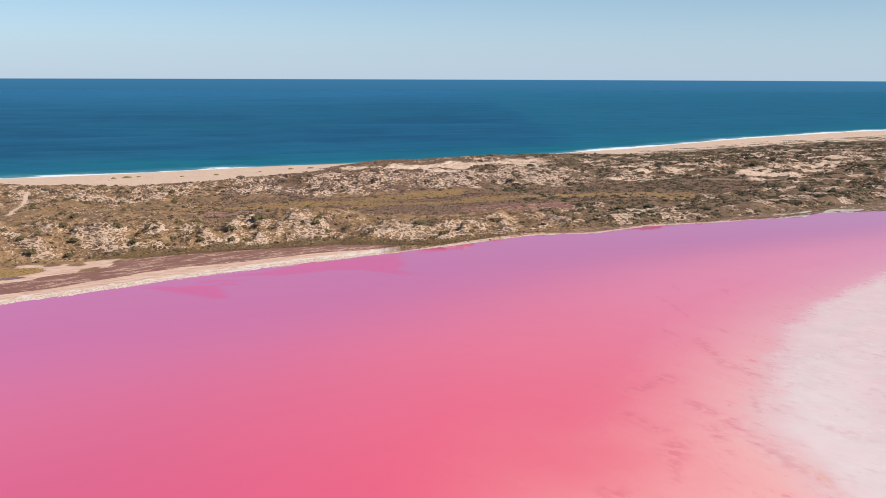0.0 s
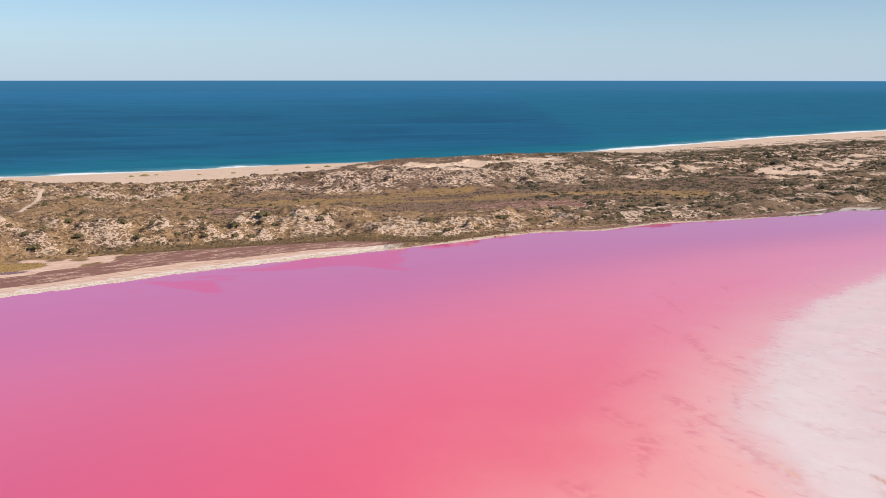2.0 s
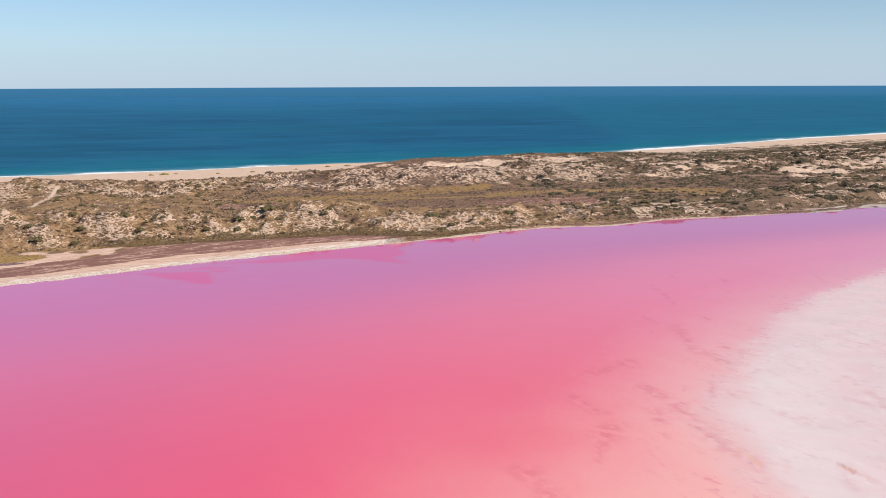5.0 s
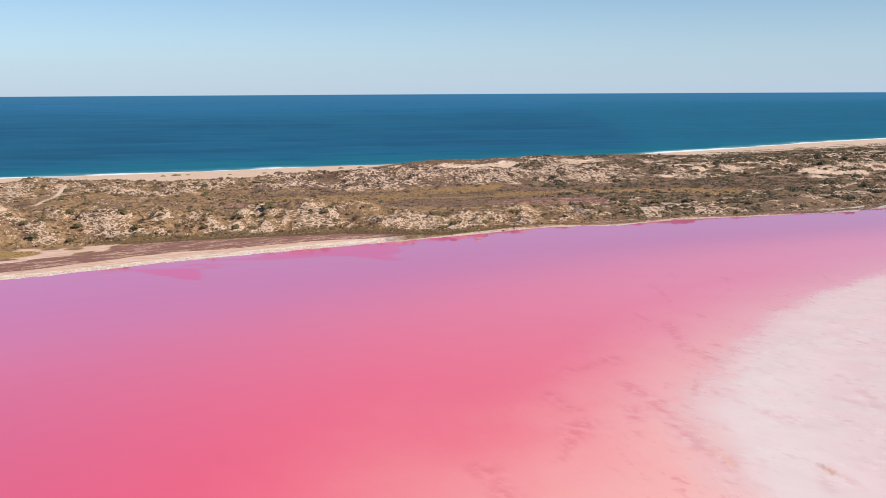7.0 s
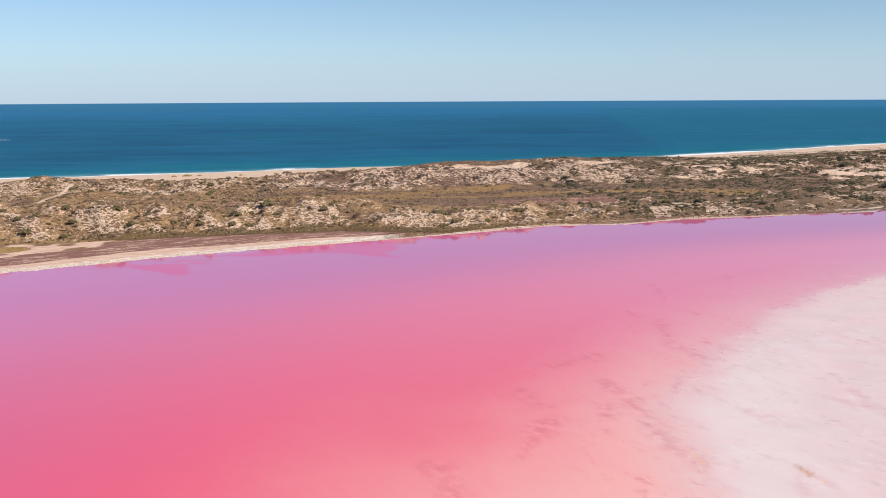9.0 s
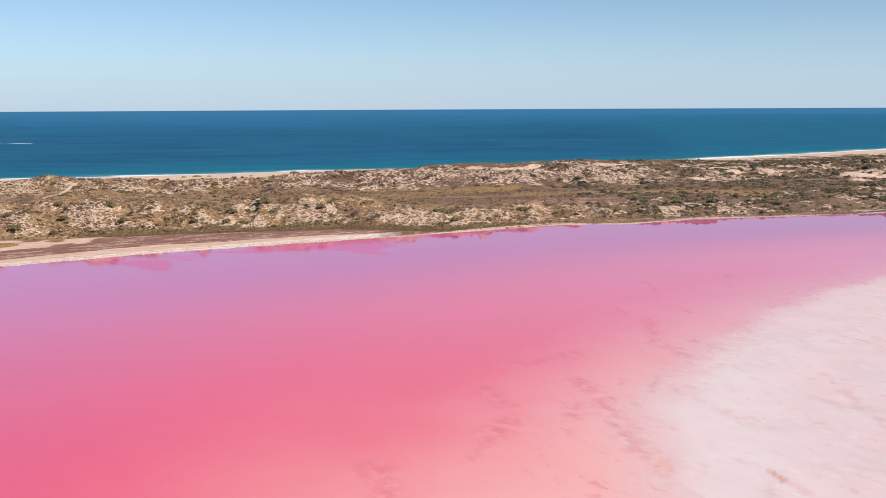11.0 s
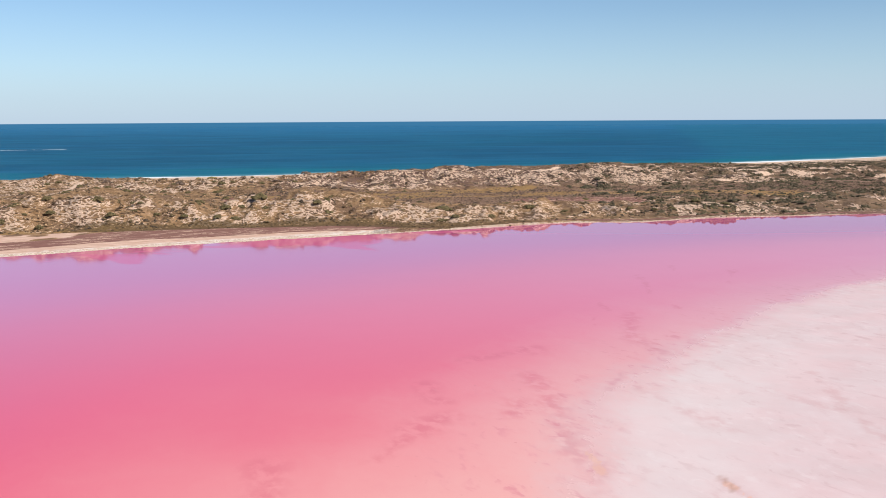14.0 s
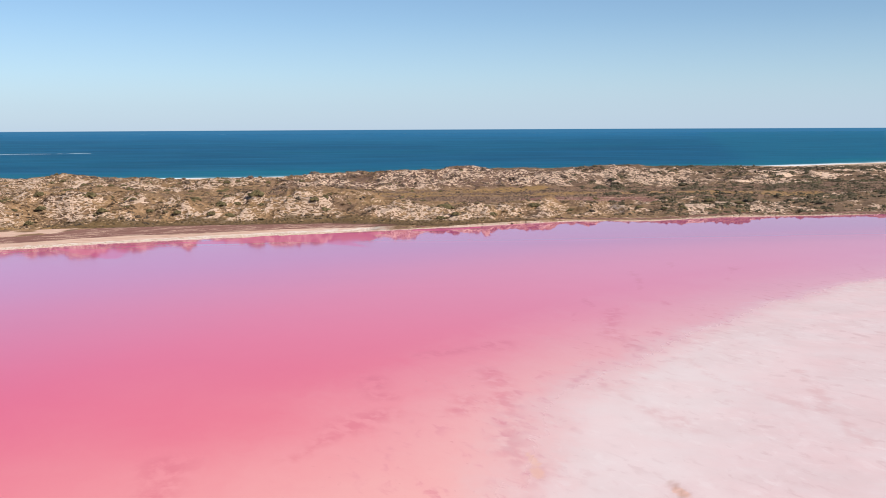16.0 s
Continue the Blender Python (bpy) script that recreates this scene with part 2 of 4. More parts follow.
def ground_material():
    n = Nodes("dune_ground", 0.95, 0.1)
    grain, patch, wide = n.noise(0.8, 5, 0.7), n.noise(4, 5, 0.65), n.noise(17, 4, 0.6)
    sand = n.mix(patch, (0.60, 0.41, 0.295), (0.78, 0.58, 0.445))
    sand = n.mix(n.math("MULTIPLY", n.band(n.noise(1, 5, 0.65, n.where((26, 6, 1), radians(38)), 0.6), 0.5, 0.72), 0.5), sand, (0.54, 0.375, 0.275))
    # straw grass and olive litter, with mauve-brown heath in patches
    litter = n.mix(n.band(patch, 0.3, 0.7), (0.232, 0.137, 0.071), (0.425, 0.264, 0.147))
    litter = n.mix(n.math("MULTIPLY", n.band(wide, 0.48, 0.62), 0.7), litter, n.mix(grain, (0.105, 0.062, 0.047), (0.23, 0.145, 0.105)))
    litter = n.mix(n.math("MULTIPLY", n.attr("ridge"), 0.95), litter, n.mix(patch, (0.11, 0.066, 0.052), (0.26, 0.160, 0.125)))
    litter = n.mix(n.math("MULTIPLY", n.attr("east"), 0.9), litter, n.mix(patch, (0.105, 0.068, 0.045), (0.28, 0.185, 0.125)))
    litter = n.mix(n.math("MULTIPLY", n.band(grain, 0.5, 0.68), 0.45), litter, (0.10, 0.07, 0.042))
    # sand shows along a branching web of small ridges
    web = n.math("ABSOLUTE", n.math("SUBTRACT", n.noise(1, 3, 0.55, n.where((8.0, 2.9, 1), radians(-58)), 0.3), 0.5))
    bare = n.math("SUBTRACT", n.attr("bare"), n.math("MULTIPLY", web, 9.0))
    bare = n.math("ADD", bare, n.math("MULTIPLY", n.math("SUBTRACT", grain, 0.5), 0.4))
    twig = n.math("ABSOLUTE", n.math("SUBTRACT", n.noise(1, 2, 0.6, n.where((4.2, 1.5, 1), radians(-50)), 0.2), 0.5))
    bare = n.math("ADD", bare, n.math("MULTIPLY", n.math("SUBTRACT", 0.08, twig), 1.0))
    bare = n.math("ADD", bare, n.math("MULTIPLY", n.math("SUBTRACT", patch, 0.5), 0.8))
    color = n.mix(n.band(bare, 0.22, 0.42), litter, sand)
    earth = n.mix(n.noise(2.2, 5, 0.7), (0.13, 0.074, 0.052), (0.30, 0.180, 0.128))
    e = n.math("ADD", n.attr("flat"), n.math("MULTIPLY", n.math("SUBTRACT", n.noise(7, 5, 0.65), 0.5), 1.0))
    color = n.mix(n.math("MULTIPLY", n.band(e, 0.38, 0.6), 0.8), color, earth)
    grass = n.mix(grain, (0.24, 0.143, 0.056), (0.44, 0.272, 0.118))
    g = n.math("ADD", n.attr("ochre"), n.math("MULTIPLY", n.math("SUBTRACT", n.noise(9, 5, 0.65), 0.5), 1.3))
    color = n.mix(n.math("MULTIPLY", n.band(g, 0.42, 0.66), 0.85), color, grass)
    mud = n.mix(n.noise(3.0, 6, 0.7), (0.17, 0.080, 0.066), (0.32, 0.165, 0.130))
    m = n.math("ADD", n.attr("mud"), n.math("MULTIPLY", n.math("SUBTRACT", n.noise(6, 5, 0.65), 0.5), 0.9))
    color = n.mix(n.band(m, 0.46, 0.55), color, mud)
    lines = n.math("ABSOLUTE", n.math("SUBTRACT", n.noise(1, 5, 0.65, n.where((5.5, 1.3, 1), radians(42)), 0.5), 0.5))
    lines = n.math("MULTIPLY", n.math("SUBTRACT", 1.0, n.band(lines, 0.014, 0.052)), n.band(n.noise(1, 4, 0.6, n.where((13, 4, 1), radians(40))), 0.46, 0.57))
    color = n.mix(n.math("MULTIPLY", n.math("MULTIPLY", lines, n.attr("mud")), 0.8), color, (0.70, 0.48, 0.36))
    fr = n.math("ADD", n.attr("fringe"), n.math("MULTIPLY", n.math("SUBTRACT", n.noise(5, 5, 0.7), 0.5), 1.2))
    color = n.mix(n.math("MULTIPLY", n.band(fr, 0.42, 0.62), 0.85), color, n.mix(grain, (0.075, 0.048, 0.026), (0.19, 0.125, 0.06)))
    long = n.where((11, 1.8, 1), radians(40))
    s = n.math("ADD", n.attr("crust"), n.math("MULTIPLY", n.math("SUBTRACT", n.noise(1, 7, 0.7, long, 0.4), 0.5), 0.9))
    s = n.math("ADD", s, n.math("MULTIPLY", n.math("SUBTRACT", grain, 0.5), 0.35))
    crust = n.mix(n.band(n.noise(1, 6, 0.7, n.where((9, 2.2, 1), radians(40)), 0.5), 0.3, 0.7), (0.52, 0.305, 0.225), (0.76, 0.55, 0.43))
    pale = n.math("ADD", n.attr("rim"), n.math("MULTIPLY", n.math("SUBTRACT", n.noise(1, 6, 0.75, n.where((4, 1.8, 1), radians(40))), 0.5), 1.6))
    crust = n.mix(n.math("MULTIPLY", n.band(pale, 0.44, 0.7), 0.9), crust, (0.80, 0.70, 0.615))
    color = n.mix(n.band(s, 0.46, 0.54), color, crust)
    wet = n.math("ADD", n.attr("pool"), n.math("MULTIPLY", n.math("SUBTRACT", n.noise(1, 4, 0.6, n.where((6, 1.5, 1), radians(30))), 0.5), 0.7))
    wet = n.band(wet, 0.45, 0.6)
    color = n.mix(wet, color, (0.20, 0.11, 0.15))
    n.put(n.bsdf.inputs["Roughness"], n.math("SUBTRACT", 0.95, n.math("MULTIPLY", wet, 0.85)))
    n.put(n.bsdf.inputs["Specular IOR Level"], n.math("ADD", 0.1, n.math("MULTIPLY", wet, 0.5)))
    rise = n.math("MULTIPLY", n.math("SUBTRACT", 0.16, n.math("MINIMUM", web, 0.16)), n.math("MULTIPLY", n.attr("bare"), 9.0))
    dune = n.math("MULTIPLY", n.band(n.attr("bare"), 0.0, 0.06), n.math("SUBTRACT", 1.0, n.band(n.attr("bare"), 1.25, 1.6)))
    clods = n.math("MULTIPLY", n.math("MULTIPLY", n.math("SUBTRACT", n.noise(1.3, 3, 0.6), 0.5), n.band(n.attr("rim"), 0.1, 0.5)), 7.0)
    lumps = n.math("ADD", n.math("ADD", n.math("ADD", grain, n.math("MULTIPLY", patch, 2.0)), rise), n.math("SUBTRACT", clods, 1.7))
    n.bump(n.math("MULTIPLY", lumps, n.math("ADD", 0.1, n.math("MULTIPLY", dune, 0.9))), 0.9, 0.75)
    return n.done(color)


def lake_material():
    n = Nodes("pink_brine", 0.07, 0.5)
    n.bsdf.inputs["IOR"].default_value = 1.34
    warp = n.noise(1, 4, 0.55, n.where((22, 13, 1), radians(-62)), 0.8)
    fine = n.noise(1, 5, 0.6, n.where((5, 3.0, 1), radians(-62)), 1.2)
    cloud = n.noise(14, 4, 0.6)
    v = n.math("ADD", n.attr("salt"), n.math("MULTIPLY", n.math("SUBTRACT", warp, 0.5), 9))
    v = n.math("ADD", v, n.math("MULTIPLY", n.math("SUBTRACT", fine, 0.5), 4.5))
    # far off, the pink keeps its depth up to the edge of the salt
    far = n.math("SUBTRACT", 1.0, n.band(n.attr("margin"), 5.6, 9.0))
    tone = n.math("MULTIPLY", v, n.math("SUBTRACT", 1.0, n.math("MULTIPLY", far, 0.15)))
    color = n.ramp(n.math("DIVIDE", n.math("ADD", tone, 120), 160),
                   (0.0, (0.72, 0.105, 0.215)), (0.36, (0.84, 0.122, 0.195)), (0.56, (0.86, 0.158, 0.212)), (0.628, (0.88, 0.23, 0.268)),
                   (0.67, (0.88, 0.32, 0.338)), (0.708, (0.87, 0.41, 0.41)), (0.75, (0.80, 0.49, 0.475)))
    color = n.mix(n.math("MULTIPLY", n.attr("depth"), 0.8), color, (0.89, 0.218, 0.318))
    # magenta towards the far shore, with some reflected sky put into the base colour
    color = n.mix(n.math("MULTIPLY", n.band(n.attr("depth"), 0.25, 1.0), n.math("SUBTRACT", 1.0, n.band(v, -150, -35))), color, (0.69, 0.138, 0.312))
    color = n.mix(n.math("MULTIPLY", n.attr("depth"), n.band(v, -120, -3)), color, (0.93, 0.305, 0.42))
    # the salt flat: a soft margin near by, a clear edge farther off
    soft = n.attr("margin")
    white = n.band(v, n.math("MULTIPLY", soft, -1.0), soft)
    pale = n.mix(n.band(n.noise(9, 5, 0.65), 0.3, 0.7), (0.68, 0.52, 0.515), (0.72, 0.585, 0.58))
    color = n.mix(white, color, pale)
    near = n.math("MULTIPLY", n.math("MULTIPLY", n.band(soft, 2, 8), n.band(v, -40, -2)), n.math("SUBTRACT", 1.0, white))
    color = n.mix(n.math("MULTIPLY", near, 0.42), color, (0.90, 0.41, 0.365))
    shallow = n.math("MULTIPLY", n.math("MULTIPLY", n.attr("shallow"), n.band(v, -75, -13)), n.math("SUBTRACT", 1.0, white))
    color = n.mix(n.math("MULTIPLY", shallow, 0.55), color, (0.90, 0.47, 0.41))
    # faint pink clouds on the salt
    color = n.mix(n.math("MULTIPLY", n.math("MULTIPLY", n.band(cloud, 0.36, 0.66), white), 0.34), color, (0.79, 0.52, 0.52))
    # soft wrinkles that the wind left in the drying salt, and the shallow water beside it; their shade and lit sides
    # are put into the colour
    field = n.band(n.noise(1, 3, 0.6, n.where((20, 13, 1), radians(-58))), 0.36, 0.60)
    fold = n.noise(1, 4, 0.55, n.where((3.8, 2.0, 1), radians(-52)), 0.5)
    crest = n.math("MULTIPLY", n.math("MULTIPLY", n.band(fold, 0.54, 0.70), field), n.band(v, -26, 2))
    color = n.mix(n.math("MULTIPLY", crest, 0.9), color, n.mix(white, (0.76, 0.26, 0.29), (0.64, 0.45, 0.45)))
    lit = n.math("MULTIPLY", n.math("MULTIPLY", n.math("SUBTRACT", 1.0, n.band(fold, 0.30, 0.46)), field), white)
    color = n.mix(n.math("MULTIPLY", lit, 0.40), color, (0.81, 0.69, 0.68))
    speck = n.math("MULTIPLY", n.band(n.noise(1, 2, 0.5, n.where((1.9, 1.0, 1), radians(-50)), 0.3), 0.66, 0.76), n.band(n.noise(12, 3, 0.6), 0.42, 0.58))
    color = n.mix(n.math("MULTIPLY", n.math("MULTIPLY", speck, n.math("MULTIPLY", n.band(v, -40, -10), n.math("SUBTRACT", 1.0, far))), 0.45), color, n.mix(white, (0.70, 0.24, 0.25), (0.58, 0.42, 0.40)))
    glare = n.math("MULTIPLY", n.math("MULTIPLY", n.band(v, 1, 7), n.math("SUBTRACT", 1.0, n.band(v, 12, 26))), n.math("SUBTRACT", 1.0, far))
    color = n.mix(n.math("MULTIPLY", glare, 0.32), color, (0.79, 0.70, 0.675))
    broken = n.noise(1, 3, 0.5, n.where((3.0, 2.0, 1), radians(-60)), 0.2)
    stain = n.math("MULTIPLY", n.math("MULTIPLY", n.attr("stain"), n.band(broken, 0.34, 0.62)), 0.52)
    color = n.mix(stain, color, n.mix(n.band(v, -12, 6), (0.74, 0.15, 0.19), (0.62, 0.36, 0.36)))
    rust = n.math("MULTIPLY", n.band(n.math("ADD", n.attr("rust"), n.math("MULTIPLY", n.math("SUBTRACT", n.noise(1.6, 4, 0.65), 0.5), 0.9)), 0.35, 0.8), 0.6)
    color = n.mix(rust, color, (0.80, 0.47, 0.35))
    color = n.mix(n.math("MULTIPLY", n.attr("crack"), 0.6), color, (0.46, 0.27, 0.21))
    scum = n.math("ADD", n.attr("scum"), n.math("MULTIPLY", n.math("SUBTRACT", n.noise(1, 5, 0.6, n.where((9, 4, 1), radians(38))), 0.5), 0.75))
    scum = n.band(scum, 0.30, 0.85)
    color = n.mix(n.math("MULTIPLY", scum, 0.7), color, (0.63, 0.120, 0.275))
    dry = n.band(v, -6, 8)
    n.put(n.bsdf.inputs["Roughness"], n.math("SUBTRACT", n.math("ADD", 0.075, n.math("MULTIPLY", dry, 0.53)), n.math("MULTIPLY", n.attr("calm"), 0.04)))
    breeze = n.noise(1, 4, 0.6, n.where((75, 20, 1), radians(22)), 0.9)
    shine = n.math("ADD", 0.95, n.math("MULTIPLY", n.math("SUBTRACT", breeze, 0.5), 0.35))
    shine = n.math("MULTIPLY", shine, n.math("SUBTRACT", 1.0, n.math("MULTIPLY", n.band(v, -16, 9), 0.75)))
    shine = n.math("MULTIPLY", shine, n.math("SUBTRACT", 1.0, n.math("MULTIPLY", n.band(v, -150, -50), 0.45)))
    n.put(n.bsdf.inputs["Specular IOR Level"], n.math("MULTIPLY", shine, n.math("SUBTRACT", 1.0, n.math("MULTIPLY", scum, 0.93))))
    n.bump(n.noise(1, 3, 0.5, n.where((3.0, 0.8, 1), radians(20))), 0.02, 0.05)
    return n.done(color)


def sea_material():
    n = Nodes("sea_water", 0.45, 0.025)
    n.bsdf.inputs["IOR"].default_value = 1.33
    swell = n.noise(1, 4, 0.5, n.where((360, 130, 1), radians(15)), 0.5)
    slick = n.noise(1, 3, 0.5, n.where((170, 46, 1), radians(10)), 0.4)
    chop = n.noise(1, 5, 0.65, n.where((30, 9, 1), radians(25)))
    d = n.attr("offshore")
    gust = n.noise(1, 3, 0.5, n.where((900, 330, 1), radians(20)), 0.6)
    deep = n.mix(n.band(swell, 0.30, 0.70), (0.004, 0.068, 0.148), (0.008, 0.106, 0.206))
    deep = n.mix(n.math("MULTIPLY", n.band(gust, 0.42, 0.66), 0.65), deep, (0.004, 0.106, 0.174))
    deep = n.mix(n.math("MULTIPLY", n.band(slick, 0.52, 0.74), 0.45), deep, (0.012, 0.140, 0.242))
    # distance haze put into the water's colour: paler and bluer far offshore
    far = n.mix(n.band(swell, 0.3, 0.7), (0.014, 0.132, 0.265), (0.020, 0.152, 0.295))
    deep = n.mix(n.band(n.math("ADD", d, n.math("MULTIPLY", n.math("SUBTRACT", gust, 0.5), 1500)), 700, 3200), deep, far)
    deep = n.mix(n.math("MULTIPLY", n.band(n.attr("surf"), 0.6, 1.0), 0.5), deep, (0.011, 0.138, 0.222))
    near = n.math("ADD", d, n.math("MULTIPLY", n.math("SUBTRACT", slick, 0.5), 300))
    color = n.mix(n.band(near, 10, 170), (0.006, 0.142, 0.204), deep)
    ripple = n.noise(1, 5, 0.6, n.where((85, 30, 1), radians(18)), 0.5)
    color = n.mix(n.math("MULTIPLY", n.band(ripple, 0.50, 0.70), 0.40), color, (0.026, 0.148, 0.268))
    color = n.mix(n.math("MULTIPLY", n.math("SUBTRACT", 1.0, n.band(ripple, 0.30, 0.50)), 0.5), color, (0.004, 0.052, 0.124))
    f = n.math("ADD", d, n.math("MULTIPLY", n.math("SUBTRACT", n.noise(1, 5, 0.7, n.where((30, 10, 1), radians(33)), 0.8), 0.5), 44))
    f = n.math("ADD", f, n.math("MULTIPLY", n.math("SUBTRACT", n.noise(90, 3), 0.5), 56))
    f = n.math("ADD", f, n.math("MULTIPLY", n.math("SUBTRACT", 0.55, n.attr("surf")), 24))
    color = n.mix(n.math("MULTIPLY", n.math("SUBTRACT", 1.0, n.band(f, 6, 34)), 0.35), color, (0.25, 0.46, 0.50))
    color = n.mix(n.math("SUBTRACT", 1.0, n.band(f, 3, 11)), color, (0.84, 0.86, 0.86))
    n.bump(n.math("ADD", n.math("MULTIPLY", swell, 3), chop), 0.4, 1.2)
    return n.done(color)


def heath_material(name, dark, mid, light, field=None):
    n = Nodes(name, 0.9, 0.15)
    base = n.ramp(n.island(), (0.0, dark), (0.5, mid), (1.0, light))
    if field:
        base = n.mix(n.math("MULTIPLY", n.band(n.noise(22, 4, 0.6), 0.48, 0.66), 0.6), base, field)
    speck = n.noise(0.35, 3, 0.7)
    n.bump(speck, 0.8, 0.15)
    return n.done(n.mix(n.math("MULTIPLY", n.band(speck, 0.4, 0.7), 0.4), base, tuple(c * 0.75 for c in dark)))


GROUND, LAKE, SEA = ground_material(), lake_material(), sea_material()
HEATH = heath_material("dry_heath", (0.080, 0.050, 0.030), (0.172, 0.105, 0.061), (0.36, 0.232, 0.136), (0.32, 0.212, 0.098))
DARK_HEATH = heath_material("grey_green_heath", (0.050, 0.042, 0.026), (0.092, 0.074, 0.047), (0.20, 0.148, 0.095), (0.100, 0.095, 0.050))
BROWN_HEATH = heath_material("brown_heath", (0.085, 0.052, 0.038), (0.165, 0.106, 0.076), (0.31, 0.205, 0.142))
STRAW = heath_material("dune_grass", (0.20, 0.12, 0.068), (0.34, 0.214, 0.12), (0.50, 0.345, 0.20))
MAUVE_HEATH = heath_material("mauve_heath", (0.052, 0.039, 0.028), (0.092, 0.067, 0.048), (0.165, 0.120, 0.080))
SAMPHIRE = heath_material("samphire", (0.07, 0.045, 0.028), (0.105, 0.07, 0.04), (0.17, 0.115, 0.06))
CRUST = heath_material("salt_flakes", (0.45, 0.32, 0.24), (0.57, 0.43, 0.33), (0.72, 0.60, 0.49))
OCHRE_GRASS = heath_material("ochre_grass", (0.15, 0.095, 0.035), (0.27, 0.175, 0.066), (0.42, 0.28, 0.12))
BARK = heath_material("grey_bark", (0.09, 0.07, 0.05), (0.14, 0.11, 0.08), (0.2, 0.16, 0.12))


# ---- the ground sheet ----
def hollows(x, y):
    """0 to 1: bare sand blown open among the shrubs behind the outer dune."""
    c = y - crest_line(x)
    mid = step(c, 52, 66) * (1 - step(y - sea_line(x) + 20 * (fbm(x, y, 12, 67, 2) - 0.5), -96, -78)) * step(x, -110, -70) * (1 - step(x, 70, 110)) * step(fbm(x * 0.5, y, 17, 63), 0.26, 0.40)
    east = 0.8 * step(x, 95, 125) * step(c, -60, -35) * (1 - step(c, 95, 130)) * step(fbm(x * 0.6, y * 1.2, 13, 61), 0.59, 0.64)
    # blowouts between the bushes: tapering tongues
    for ax, ay, ra, bx, by, rb in ((196, 705, 16, 232, 728, 30), (232, 728, 30, 275, 775, 24), (275, 775, 16, 318, 826, 10), (116, 778, 7, 148, 724, 13), (150, 664, 3, 164, 672, 5)):
        t = np.clip(((x - ax) * (bx - ax) + (y - ay) * (by - ay)) / ((bx - ax) ** 2 + (by - ay) ** 2), 0, 1)
        away = np.hypot(x - ax - t * (bx - ax), y - ay - t * (by - ay)) - (ra + (rb - ra) * t)
        east = np.maximum(east, (1 - step(away, -6, 3)) * step(fbm(x * 0.7, y * 0.6, 9, 65, 4), 0.44, 0.53))
    return np.maximum(mid, east)


def east(x, y):
    return step(x + 0.28 * (y - 600), 10, 90)


def bare(x, y):
    """How far the sand lies open between the plants: 0.3 none, 1 half, 1.6 all."""
    d, c = y - foot_line(x), y - crest_line(x)
    clump = step(fbm(x, y, 13, 31, 3), 0.36, 0.60)
    # open sand on mound crests; its paleness also stands in for their sunlit faces
    crests = step(0.5 * hillocks(x, y) + 0.5 * fbm(x, y, 9, 109, 3), 0.35, 0.57)
    spots_of = step(fbm(x, y, 11, 33, 3), 0.50, 0.66)
    v = 0.06 + drifts(x, y) * (0.08 + 0.74 * crests) + (0.34 + 0.42 * east(x, y)) * spots_of * (1 - 0.45 * flats(x, y))
    v = v + 0.38 * step(c, -56, -44) * (1 - step(c, -6, 12)) * step(x, -150, -110) * (1 - step(x, 95, 130)) * step(fbm(x, y, 15, 35, 3), 0.34, 0.54)
    v = v + 0.26 * clump * (1 - step(x, -215, -185)) * step(d, 40, 80)
    v = v + 0.16 * clump * step(c, -64, -48) * (1 - step(c, 4, 20)) * (1 - step(x, -130, -90))
    v = v - 0.12 * east(x, y) * (1 - spots_of)
    rise = (land(x, y + 1.6) - land(x, y - 1.6)) / 3.2 - 0.85 * (land(x, y + 11) - land(x, y - 11)) / 22
    v = v + 0.22 * step(rise, 0.05, 0.5) * (1 - 0.7 * flats(x, y)) - 0.10 * step(-rise, 0.1, 0.5)
    v = v + 0.45 * (1 - step(d, 2, 9)) * step(x, 60, 100) * step(fbm(x, y, 8, 57, 3), 0.42, 0.56)
    v = np.minimum(v, 0.88) + 1.5 * hollows(x, y) + 2.0 * track(x, y)
    v = v * step(d, -3, 3) + 0.4 * (1 - west(x)) * (1 - step(d, -3, 3)) * step(y - lake_line(x), -2, 2)
    return np.maximum(v, 2.2 * (1 - step(beach_line(x) - y, -2, 8)))


def ridge(x, y):
    """Where the scrub on the main ridge and the outer dune is mauve-brown."""
    return step(y - crest_line(x), -64, -46) * step(x, -170, -100) * (0.5 + 0.5 * step(fbm(x, y, 20, 37, 3), 0.34, 0.5))


def fringe(x, y):
    """A belt of dark samphire scrub along the foot of the dunes."""
    d = y - foot_line(x)
    d = d - 3 * (1 - step(x, -140, -125))
    belt = step(d, -6, -2) * (1 - step(d, 3, 9))
    return belt * (0.45 + 0.35 * step(x, -150, -120) * (1 - step(x, 10, 40)))


def shore(x, y):
    """0 at the waterline, 1 at the foot of the dunes."""
    yl = lake_line(x)
    return (y - yl) / np.maximum(foot_line(x) - yl, 3)


def west(x):
    return 1 - step(x, -30, -8)


def ragged(x, y, size, seed):
    """-0.5 to 0.5: uneven edges drawn out along the shore."""
    u, v = 0.77 * x + 0.64 * y, 0.77 * y - 0.64 * x
    return fbm(u * 0.32, v, size, seed, 4) - 0.5


def meadow(x, y):
    """A lens of ochre grass above the mud."""
    u, v = 0.94 * (x + 171) + 0.34 * (y - 371), 0.94 * (y - 371) - 0.34 * (x + 171)
    return 1 - step(np.hypot(u / 21, v / 10) + 0.9 * ragged(x, y, 7, 47), 0.8, 1.0)


def pool(x, y):
    """A shallow film of brine left behind on the mud."""
    u, v = 0.9 * (x + 160) + 0.43 * (y - 361.5), 0.9 * (y - 361.5) - 0.43 * (x + 160)
    return 1 - step(np.hypot(u / 8, v / 2.6) + 1.2 * ragged(x, y, 4, 49), 0.75, 1.05)


